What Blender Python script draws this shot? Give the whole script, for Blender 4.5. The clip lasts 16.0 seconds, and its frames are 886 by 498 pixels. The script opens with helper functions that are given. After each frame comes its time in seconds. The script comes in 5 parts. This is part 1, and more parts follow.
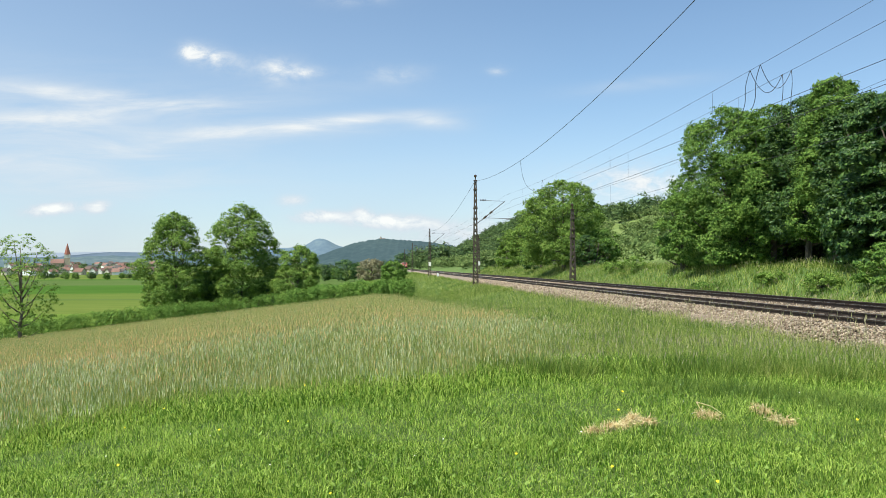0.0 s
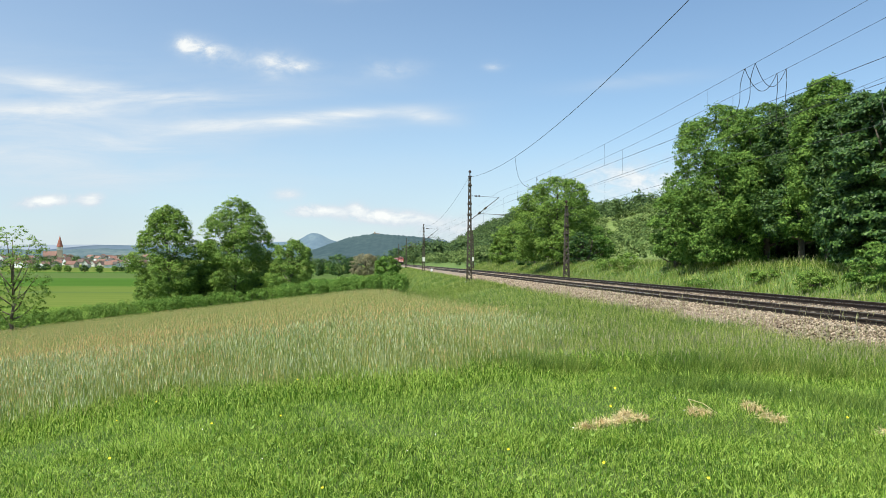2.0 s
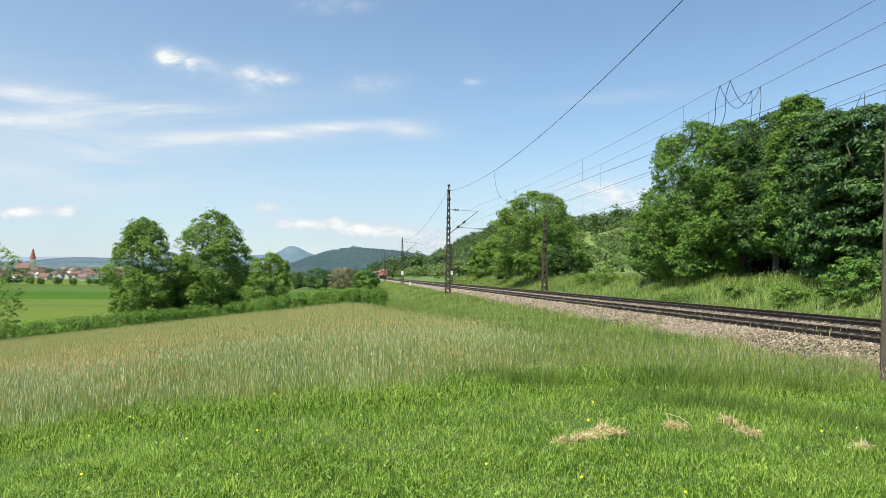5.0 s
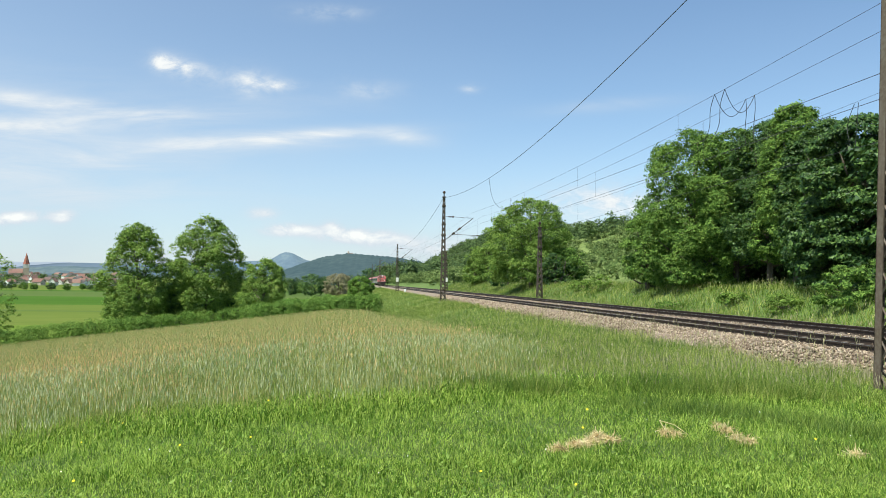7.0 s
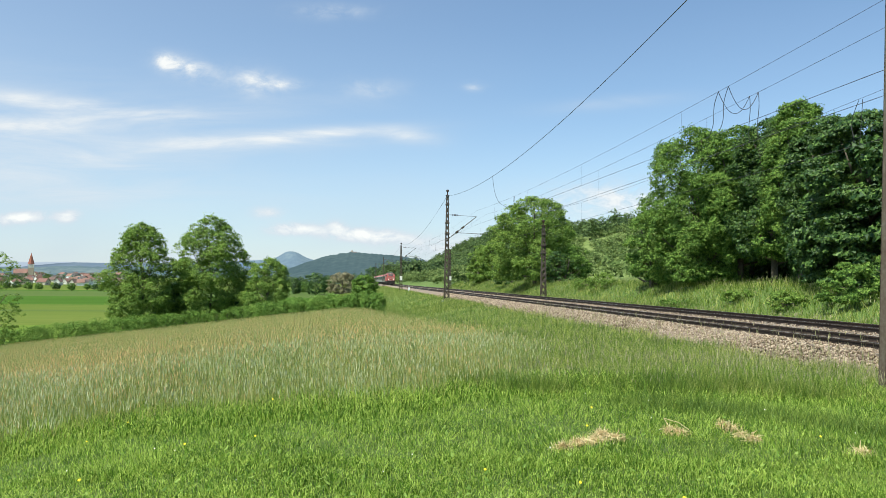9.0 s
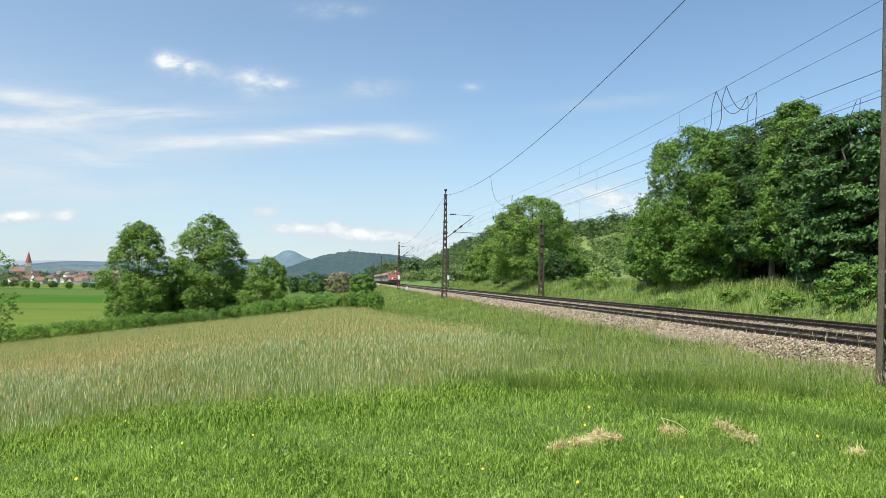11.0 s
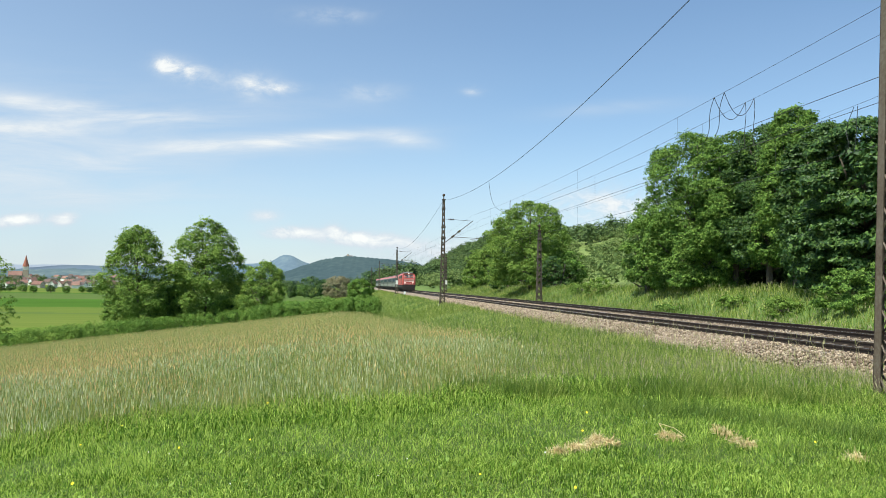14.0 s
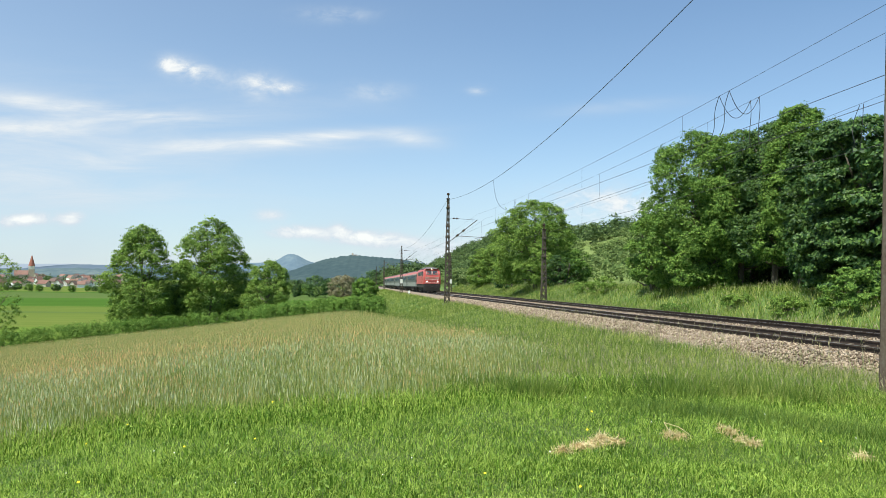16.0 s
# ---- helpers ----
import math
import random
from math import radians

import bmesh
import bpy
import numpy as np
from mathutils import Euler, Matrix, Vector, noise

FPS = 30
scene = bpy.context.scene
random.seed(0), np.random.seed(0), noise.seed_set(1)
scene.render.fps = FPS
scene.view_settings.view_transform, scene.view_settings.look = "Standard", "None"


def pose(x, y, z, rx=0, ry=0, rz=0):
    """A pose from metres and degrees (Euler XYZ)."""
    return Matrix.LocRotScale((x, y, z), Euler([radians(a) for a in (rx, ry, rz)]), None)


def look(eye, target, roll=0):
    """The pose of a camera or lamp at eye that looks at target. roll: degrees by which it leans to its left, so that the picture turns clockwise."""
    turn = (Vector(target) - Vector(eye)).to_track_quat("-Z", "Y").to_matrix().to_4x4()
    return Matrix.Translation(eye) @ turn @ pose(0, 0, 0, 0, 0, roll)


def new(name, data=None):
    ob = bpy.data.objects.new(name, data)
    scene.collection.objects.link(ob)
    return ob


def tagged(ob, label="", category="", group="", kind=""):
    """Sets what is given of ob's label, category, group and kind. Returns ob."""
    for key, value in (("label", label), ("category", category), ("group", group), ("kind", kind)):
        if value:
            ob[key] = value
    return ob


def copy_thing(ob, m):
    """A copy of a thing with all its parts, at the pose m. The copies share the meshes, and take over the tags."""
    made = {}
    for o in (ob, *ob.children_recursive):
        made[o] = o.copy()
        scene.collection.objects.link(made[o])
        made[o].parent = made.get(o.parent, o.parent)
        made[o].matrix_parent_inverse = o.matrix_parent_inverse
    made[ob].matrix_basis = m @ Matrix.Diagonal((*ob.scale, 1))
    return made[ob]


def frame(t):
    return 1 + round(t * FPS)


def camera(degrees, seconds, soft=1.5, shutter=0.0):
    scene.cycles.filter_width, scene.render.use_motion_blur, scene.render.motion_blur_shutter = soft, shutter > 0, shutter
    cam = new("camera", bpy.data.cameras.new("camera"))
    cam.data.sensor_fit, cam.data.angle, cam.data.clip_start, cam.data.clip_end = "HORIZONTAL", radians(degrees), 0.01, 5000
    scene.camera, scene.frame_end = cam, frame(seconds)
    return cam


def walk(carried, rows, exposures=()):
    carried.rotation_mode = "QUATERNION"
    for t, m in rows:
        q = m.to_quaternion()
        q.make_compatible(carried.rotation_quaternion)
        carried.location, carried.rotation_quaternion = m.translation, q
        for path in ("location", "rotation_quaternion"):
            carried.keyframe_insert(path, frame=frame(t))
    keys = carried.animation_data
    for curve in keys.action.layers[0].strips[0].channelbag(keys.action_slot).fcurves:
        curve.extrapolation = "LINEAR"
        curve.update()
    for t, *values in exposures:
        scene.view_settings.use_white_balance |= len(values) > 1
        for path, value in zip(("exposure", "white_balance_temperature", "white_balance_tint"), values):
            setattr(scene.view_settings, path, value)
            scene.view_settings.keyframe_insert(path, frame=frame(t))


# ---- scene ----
cam = camera(60, 16.0, soft=0.62)
PATH = [
    (0, pose(0, 0, 1.6, 91.308, 0.357, 2.408)),
    (0.5, pose(0, 0, 1.6, 91.180, 0.347, 2.347)),
    (1, pose(0, 0, 1.6, 90.846, 0.200, 2.054)),
    (1.5, pose(0, 0, 1.6, 90.865, -0.030, 1.982)),
    (2, pose(0, 0, 1.6, 90.972, -0.107, 1.946)),
    (2.5, pose(0, 0, 1.6, 91.194, -0.039, 1.767)),
    (3, pose(0, 0, 1.6, 91.299, -0.023, 1.531)),
    (3.5, pose(0, 0, 1.6, 91.421, -0.014, 1.195)),
    (4, pose(0, 0, 1.6, 91.615, -0.088, 0.724)),
    (6.5, pose(0, 0, 1.6, 92.413, -0.446, 0.128)),
    (7, pose(0, 0, 1.6, 92.505, -0.500, -0.022)),
    (7.5, pose(0, 0, 1.6, 92.571, -0.422, -0.081)),
    (8, pose(0, 0, 1.6, 92.536, -0.389, -0.038)),
    (8.5, pose(0, 0, 1.6, 92.453, -0.307, 0.158)),
    (9, pose(0, 0, 1.6, 92.390, -0.298, 0.258)),
    (11.5, pose(0, 0, 1.6, 92.337, -0.460, 0.013)),
    (12, pose(0, 0, 1.6, 92.381, -0.439, -0.100)),
    (12.5, pose(0, 0, 1.6, 92.435, -0.478, -0.056)),
    (13, pose(0, 0, 1.6, 92.547, -0.555, -0.112)),
    (13.5, pose(0, 0, 1.6, 92.573, -0.597, -0.105)),
    (14, pose(0, 0, 1.6, 92.708, -0.553, -0.052)),
    (14.5, pose(0, 0, 1.6, 92.765, -0.497, -0.009)),
    (15, pose(0, 0, 1.6, 92.757, -0.509, 0.017)),
    (15.5, pose(0, 0, 1.6, 92.700, -0.527, 0.132)),
    (16, pose(0, 0, 1.6, 92.634, -0.518, 0.286)),
]
walk(cam, PATH, exposures=((0, 0.68, 6400, 3), (16, 0.68, 6400, 3)))

# ---- world and sun ----
SUN_AZ, SUN_EL = -128.0, 61.0          # degrees clockwise from +y, and above the horizon
world = bpy.data.worlds.new("sky")
scene.world = world
world.use_nodes = True
wt = world.node_tree
sky = wt.nodes.new("ShaderNodeTexSky")
sky.sky_type, sky.sun_disc = "NISHITA", False
sky.sun_elevation, sky.sun_rotation = radians(SUN_EL), radians(SUN_AZ)
sky.altitude, sky.air_density, sky.dust_density, sky.ozone_density = 300, 1.0, 0.2, 2.6
wt.links.new(sky.outputs[0], wt.nodes["Background"].inputs[0])
wt.nodes["Background"].inputs[1].default_value = 0.100
sun = new("sun", bpy.data.lights.new("sun", "SUN"))
sun.data.energy, sun.data.angle, sun.data.color = 4.8, radians(0.6), (1.0, 0.95, 0.86)
_a, _e = radians(SUN_AZ), radians(SUN_EL)
SUN_DIR = Vector((math.sin(_a) * math.cos(_e), math.cos(_a) * math.cos(_e), math.sin(_e)))
sun.matrix_world = look(SUN_DIR * 200, (0, 0, 0))


# ---- materials ----
def mat(name, cols, scale=1.0, fine=12.0, rough=0.9, bump=0.0, bump_scale=40.0, metal=0.0, island=0.0, obj=0.0,
        leaf=0.0, spec=0.3, stretch=(1, 1, 1), glow=0.0):
    """Noise at two scales between the given colours, with relief; island / obj: random lightness per loose piece / per object."""
    m = bpy.data.materials.new(name)
    m.use_nodes = True
    nt = m.node_tree
    N, L = nt.nodes, nt.links
    b = N["Principled BSDF"]
    b.inputs["Roughness"].default_value, b.inputs["Metallic"].default_value = rough, metal
    b.inputs["Specular IOR Level"].default_value = spec
    geo = N.new("ShaderNodeNewGeometry")
    co = N.new("ShaderNodeTexCoord")
    mp = N.new("ShaderNodeMapping")
    mp.inputs["Scale"].default_value = stretch
    L.new(co.outputs["Object"], mp.inputs["Vector"])
    n1, n2 = N.new("ShaderNodeTexNoise"), N.new("ShaderNodeTexNoise")
    n1.inputs["Scale"].default_value, n2.inputs["Scale"].default_value = scale, fine
    n1.inputs["Detail"].default_value, n2.inputs["Detail"].default_value = 4, 5
    for n in (n1, n2):
        L.new(mp.outputs[0], n.inputs["Vector"])
    mix = N.new("ShaderNodeMath")
    mix.operation = "MULTIPLY_ADD"
    mix.inputs[1].default_value = 0.5
    half = N.new("ShaderNodeMath")
    half.operation = "MULTIPLY"
    half.inputs[1].default_value = 0.5
    L.new(n2.outputs[0], half.inputs[0])
    L.new(n1.outputs[0], mix.inputs[0])
    L.new(half.outputs[0], mix.inputs[2])
    value = mix.outputs[0]
    for amount, source in ((island, geo.outputs["Random Per Island"]), (obj, None)):
        if not amount:
            continue
        if source is None:
            source = N.new("ShaderNodeObjectInfo").outputs["Random"]
        k = N.new("ShaderNodeMath")
        k.operation = "MULTIPLY_ADD"
        k.inputs[1].default_value, k.inputs[2].default_value = amount, -amount / 2
        L.new(source, k.inputs[0])
        s = N.new("ShaderNodeMath")
        L.new(k.outputs[0], s.inputs[0])
        L.new(value, s.inputs[1])
        value = s.outputs[0]
    ramp = N.new("ShaderNodeValToRGB")
    el = ramp.color_ramp.elements
    while len(el) < len(cols):
        el.new(0.5)
    for i, c in enumerate(cols):
        el[i].position = 0.28 + 0.44 * i / max(1, len(cols) - 1)
        el[i].color = (*c, 1)
    L.new(value, ramp.inputs[0])
    L.new(ramp.outputs[0], b.inputs["Base Color"])
    if glow:
        L.new(ramp.outputs[0], b.inputs["Emission Color"])
        b.inputs["Emission Strength"].default_value = glow
    if bump:
        n3, bp = N.new("ShaderNodeTexNoise"), N.new("ShaderNodeBump")
        n3.inputs["Scale"].default_value, n3.inputs["Detail"].default_value = bump_scale, 4
        L.new(mp.outputs[0], n3.inputs["Vector"])
        L.new(n3.outputs[0], bp.inputs["Height"])
        bp.inputs["Strength"].default_value = bump
        bp.inputs["Distance"].default_value = 0.5 / bump_scale
        L.new(bp.outputs[0], b.inputs["Normal"])
    if leaf:
        tr, sh = N.new("ShaderNodeBsdfTranslucent"), N.new("ShaderNodeMixShader")
        hs = N.new("ShaderNodeHueSaturation")
        hs.inputs["Hue"].default_value, hs.inputs["Value"].default_value = 0.485, 1.3
        L.new(ramp.outputs[0], hs.inputs["Color"])
        L.new(hs.outputs[0], tr.inputs["Color"])
        sh.inputs[0].default_value = leaf
        L.new(b.outputs[0], sh.inputs[1])
        L.new(tr.outputs[0], sh.inputs[2])
        L.new(sh.outputs[0], N["Material Output"].inputs["Surface"])
    return m


# mown and crop soil: darkened to paint the shade between blades and stalks
M_MOWN = mat("shade_dark_mown_soil", [(.03, .052, .009), (.065, .10, .016), (.11, .155, .028)], .5, 9, bump=.6, bump_scale=30)
M_VERGE = mat("verge_soil", [(.05, .09, .02), (.09, .145, .03), (.15, .18, .06)], .25, 5, bump=.6, bump_scale=12)
M_CROP = mat("shade_dark_crop_soil", [(.07, .10, .03), (.13, .15, .05), (.20, .17, .075)], .12, 4, bump=.6, bump_scale=10)
M_FIELD_A = mat("field_rich_green", [(.040, .090, .012), (.056, .115, .016), (.078, .14, .022)], .01, .2, spec=.02, rough=1, stretch=(.15, 1, 1))
M_FIELD_B = mat("field_yellow_green", [(.078, .118, .020), (.105, .142, .028), (.142, .165, .040)], .012, .3, spec=.02, rough=1, stretch=(.15, 1, 1))
M_FIELD_C = mat("field_grey_green", [(.06, .10, .026), (.078, .118, .032), (.10, .135, .040)], .01, .3, spec=.02, rough=1, stretch=(.15, 1, 1))
M_FIELD_D = mat("field_light_green", [(.085, .14, .020), (.11, .165, .026), (.14, .185, .036)], .02, .4, spec=.02, rough=1)
M_HILL = mat("hill_meadow", [(.075, .115, .025), (.14, .19, .045), (.25, .27, .09)], .012, .15, bump=.5, bump_scale=1.0)
M_BLADE = mat("grass_blade", [(.065, .14, .013), (.18, .325, .034), (.45, .57, .12)], .5, 2, rough=.55, island=.95, leaf=.38, spec=.18)
M_TALL = mat("tall_grass_blade", [(.11, .18, .028), (.25, .325, .058), (.46, .48, .15)], .3, 2, rough=.55, island=.85, spec=.2, leaf=.36)
M_LUSH = mat("lush_and_shaded_blade", [(.065, .125, .016), (.135, .225, .032), (.24, .32, .06)], .5, 2, rough=.55, island=.6, leaf=.32)
M_SEED = mat("grass_seed_head", [(.22, .24, .10), (.33, .32, .16), (.46, .41, .24)], .4, 5, island=.5, leaf=.25)
M_WHEAT = mat("cereal_stalk", [(.16, .24, .055), (.32, .39, .11), (.52, .48, .18)], .16, 1.2, rough=.55, island=.7, leaf=.34)
M_EAR = mat("ripening_cereal_ear", [(.36, .37, .13), (.56, .47, .19), (.76, .52, .235)], .22, .6, rough=.6, island=.55, leaf=.28)
M_EAR_SILVER = mat("silvery_cereal_ear", [(.27, .35, .14), (.44, .49, .235), (.66, .67, .40)], .3, .8, rough=.6, spec=.15, island=.65, leaf=.28)
M_STRAW = mat("straw", [(.50, .38, .18), (.66, .53, .28), (.80, .69, .42)], 3, 30, island=.6, leaf=.2)
M_FLOWER = mat("yellow_petal", [(.75, .55, .02), (.85, .68, .04)], 3, 20)
M_WHITE_FLOWER = mat("white_petal", [(.7, .7, .65), (.85, .85, .8)], 3, 20)
M_LEAF = mat("ash_leaf", [(.055, .118, .020), (.115, .21, .038), (.21, .325, .066)], .35, 3, rough=.65, spec=.12, island=.6, leaf=.27)
M_LEAF_L = mat("light_leaf", [(.078, .145, .024), (.15, .25, .044), (.255, .36, .08)], .35, 3, rough=.65, spec=.12, island=.6, leaf=.32)
# for dark-leaved trees, and for shade painted among the bank crowns
M_LEAF_D = mat("dark_and_shaded_leaf", [(.020, .055, .013), (.045, .10, .020), (.11, .19, .04)], .35, 3, rough=.5, spec=.25, island=.6, leaf=.18)
M_LEAF_H = mat("hedge_leaf", [(.07, .145, .022), (.12, .225, .04), (.205, .315, .064)], .6, 4, rough=.65, spec=.12, island=.6, leaf=.3)
M_LEAF_B = mat("brown_twig_leaf", [(.17, .16, .09), (.25, .23, .13), (.33, .30, .18)], .6, 4, island=.5, leaf=.3)
# wood and orchard leaves: colour lightened towards blue to stand for slight haze
M_WOOD_FAR = mat("haze_tinted_wood_leaf", [(.048, .082, .034), (.082, .13, .046), (.135, .19, .068)], .02, .3, island=.5, leaf=.25, spec=.1)
M_ORCHARD = mat("haze_tinted_orchard_leaf", [(.075, .118, .038), (.13, .19, .058), (.22, .28, .10)], .03, .4, island=.5, leaf=.3, spec=.1)
M_STEEL_NEAR = mat("brown_green_mast_steel", [(.070, .045, .030), (.115, .090, .065), (.16, .145, .115)], 1.1, 14, rough=.75, bump=.2, bump_scale=40, metal=.1)
M_BARK = mat("bark", [(.06, .05, .035), (.11, .09, .065), (.17, .15, .12)], 2, 25, bump=.7, bump_scale=25, stretch=(1, 1, .25))
M_BALLAST = mat("ballast_stone", [(.15, .108, .074), (.275, .21, .147), (.44, .36, .265)], .6, 9, island=.7, bump=.3, bump_scale=30)
M_BED = mat("ballast_bed", [(.12, .09, .065), (.21, .165, .12), (.33, .27, .20)], 2, 14, bump=.8, bump_scale=16)
M_SLEEPER = mat("concrete_sleeper", [(.12, .095, .07), (.185, .15, .115), (.26, .225, .185)], 2, 18, obj=.3, bump=.3, bump_scale=40)
M_RAIL = mat("rusty_rail_side", [(.018, .013, .010), (.032, .022, .016), (.055, .036, .026)], 1.5, 20, rough=.75)
M_RAILTOP = mat("worn_rail_head", [(.36, .35, .34), (.48, .47, .46), (.58, .57, .56)], .5, 10, rough=.32, metal=.9)
M_STEEL = mat("weathered_mast_steel", [(.05, .033, .024), (.085, .068, .05), (.14, .13, .105)], 1.1, 14, rough=.7, bump=.2, bump_scale=40, metal=.15)
M_WIRE = mat("dark_wire", [(.03, .03, .03), (.05, .05, .05)], 2, 20, rough=.5)
M_INSUL = mat("brown_porcelain", [(.05, .03, .022), (.08, .05, .035)], 3, 20, rough=.25, spec=.5)
M_PLATE = mat("white_enamel_plate", [(.72, .70, .62), (.82, .80, .74)], 2, 14, rough=.4)
M_CONC = mat("pale_concrete", [(.55, .53, .48), (.68, .66, .62)], 3, 20, bump=.2)
M_RED = mat("traffic_red_paint", [(.36, .055, .046), (.43, .078, .064), (.50, .105, .088)], .7, 9, rough=.42, spec=.4)
M_RED_ROOF = mat("faded_red_paint", [(.40, .10, .095), (.50, .16, .15)], .7, 9, rough=.5)
M_GREY_ROOF = mat("dusty_grey_roof", [(.11, .10, .095), (.17, .155, .145)], .8, 9, rough=.7)
M_LIGHTGREY = mat("light_grey_paint", [(.20, .205, .18), (.26, .265, .235)], .7, 9, rough=.5, spec=.25)
M_DARKGREY = mat("dark_grey_paint", [(.055, .062, .052), (.08, .088, .076)], .7, 9, rough=.5, spec=.25)
M_UNDER = mat("grimy_underframe", [(.02, .017, .015), (.045, .04, .035)], 2, 14, rough=.8)
M_BLACK = mat("black_rubber", [(.012, .012, .012), (.025, .025, .025)], 2, 20, rough=.7)
M_GLASS = mat("tinted_window_glass", [(.03, .04, .045), (.05, .06, .065)], 1, 9, rough=.06, spec=.9)
M_WHITE = mat("white_paint", [(.72, .72, .70), (.82, .82, .80)], .5, 9, rough=.5)
M_CREAM = mat("dull_cream_grille", [(.34, .20, .16), (.44, .28, .23)], 1, 14, rough=.6)
M_LAMP = mat("headlight_lens", [(1, .93, .75), (1, .96, .85)], 1, 4, rough=.2, glow=1.2)
M_TILE = mat("clay_roof_tile", [(.085, .075, .07), (.13, .09, .075), (.19, .10, .078), (.24, .14, .11)], .05, 1.5, obj=1.0)
M_RENDER = mat("house_render", [(.50, .45, .36), (.72, .70, .64), (.85, .84, .82)], .05, 1, obj=.8)
M_SPIRE = mat("church_spire_tile", [(.26, .10, .07), (.32, .13, .09)], .1, 1)
M_SANDST = mat("church_stone", [(.42, .33, .24), (.52, .44, .34)], .1, 1)
# distant hills: haze is put into the blue-grey colour and the glow
M_HAZE_WOOD = mat("wooded_ridge_painted_haze", [(.023, .038, .044), (.032, .049, .054), (.045, .064, .064)], .006, .06, rough=1, glow=.85, spec=0)
M_HAZE_HILLS = mat("far_hills_painted_haze", [(.055, .078, .108), (.068, .092, .122), (.085, .108, .132)], .002, .01, rough=1, glow=.9, spec=0)
M_HAZE_RIDGE = mat("low_ridge_painted_haze", [(.042, .062, .076), (.055, .078, .088), (.095, .118, .118)], .006, .05, rough=1, glow=.85, spec=0)
M_HAZE_CONE = mat("cone_hill_painted_haze", [(.055, .080, .11), (.075, .105, .13), (.11, .14, .145)], .004, .03, rough=1, glow=.8, spec=0)


# ---- mesh helpers ----
def mesh_ob(name, verts, faces, material, parent=None, label="", smooth=False, idx=None, mats=None):
    me = bpy.data.meshes.new(name)
    me.from_pydata([tuple(v) for v in verts], [], [tuple(f) for f in faces])
    for m in (mats or [material]):
        me.materials.append(m)
    if idx is not None:
        me.polygons.foreach_set("material_index", np.asarray(idx, dtype=np.int32))
    if smooth:
        me.polygons.foreach_set("use_smooth", np.ones(len(me.polygons), dtype=bool))
    me.update()
    ob = new(name, me)
    if parent is not None:
        ob.parent = parent
    return tagged(ob, label) if label else ob


def soup(name, verts, per, material, parent=None, label=""):
    """One mesh of many loose polygons with `per` corners each, from an (n*per, 3) array."""
    verts = np.asarray(verts, dtype=np.float32)
    n = len(verts) // per
    me = bpy.data.meshes.new(name)
    me.vertices.add(n * per)
    me.vertices.foreach_set("co", verts.reshape(-1))
    me.loops.add(n * per)
    me.loops.foreach_set("vertex_index", np.arange(n * per, dtype=np.int32))
    me.polygons.add(n)
    me.polygons.foreach_set("loop_start", np.arange(0, n * per, per, dtype=np.int32))
    me.materials.append(material)
    me.update(calc_edges=True)
    ob = new(name, me)
    if parent is not None:
        ob.parent = parent
    return tagged(ob, label) if label else ob


def part(name, bm, material, parent=None, label="", smooth=False):
    me = bpy.data.meshes.new(name)
    bm.to_mesh(me)
    bm.free()
    me.materials.append(material)
    if smooth:
        me.polygons.foreach_set("use_smooth", np.ones(len(me.polygons), dtype=bool))
    ob = new(name, me)
    if parent is not None:
        ob.parent = parent
    return tagged(ob, label) if label else ob


def box(bm, lo, hi, bevel=0.0):
    lo, hi = Vector(lo), Vector(hi)
    r = bmesh.ops.create_cube(bm, size=1, matrix=Matrix.Translation((lo + hi) / 2) @ Matrix.Diagonal((*(hi - lo), 1)))
    if bevel:
        es = list({e for v in r["verts"] for e in v.link_edges})
        bmesh.ops.bevel(bm, geom=es, offset=bevel, segments=2, affect="EDGES", profile=0.5)
    return bm


def bar(bm, a, b, w, d=None, seg=0):
    """A straight bar from a to b: square w x d, or round with seg sides."""
    a, b = Vector(a), Vector(b)
    m = Matrix.Translation((a + b) / 2) @ (b - a).to_track_quat("Z", "Y").to_matrix().to_4x4()
    if seg:
        bmesh.ops.create_cone(bm, cap_ends=True, segments=seg, radius1=w, radius2=w if d is None else d, depth=(b - a).length, matrix=m)
    else:
        bmesh.ops.create_cube(bm, size=1, matrix=m @ Matrix.Diagonal((w, d or w, (b - a).length, 1)))
    return bm


def tube(name, pts, r, material, parent=None, label="", seg=5):
    """A thin round wire along points."""
    pts = [Vector(p) for p in pts]
    vs, fs = [], []
    for i, p in enumerate(pts):
        t = (pts[min(i + 1, len(pts) - 1)] - pts[max(i - 1, 0)]).normalized()
        q = t.to_track_quat("Z", "Y")
        for k in range(seg):
            a = 2 * math.pi * k / seg
            vs.append(p + q @ Vector((r * math.cos(a), r * math.sin(a), 0)))
    for i in range(len(pts) - 1):
        for k in range(seg):
            k2 = (k + 1) % seg
            fs.append((i * seg + k, i * seg + k2, (i + 1) * seg + k2, (i + 1) * seg + k))
    return mesh_ob(name, vs, fs, material, parent, label, smooth=True)


# ---- plan: the track runs straight; s along it, p across it (to the right) ----
TA = radians(6.89)
U = (-math.sin(TA), math.cos(TA))
NV = (math.cos(TA), math.sin(TA))
RAIL_Z = 0.20
TRACKS = (12.95, 16.95)


def sp(s, p, z=0.0):
    return Vector((s * U[0] + p * NV[0], s * U[1] + p * NV[1], z))


def to_sp(x, y):
    return x * U[0] + y * U[1], x * NV[0] + y * NV[1]


def sm(a, b, v):
    t = np.clip((v - a) / (b - a), 0, 1)
    return t * t * (3 - 2 * t)


def wob(x, y, k, seed=0.0):
    return (np.sin(x * k + seed) * np.cos(y * k * 1.3 + seed * 2.1) + 0.5 * np.sin(x * k * 2.3 + y * k * 1.9 + seed)) / 1.5


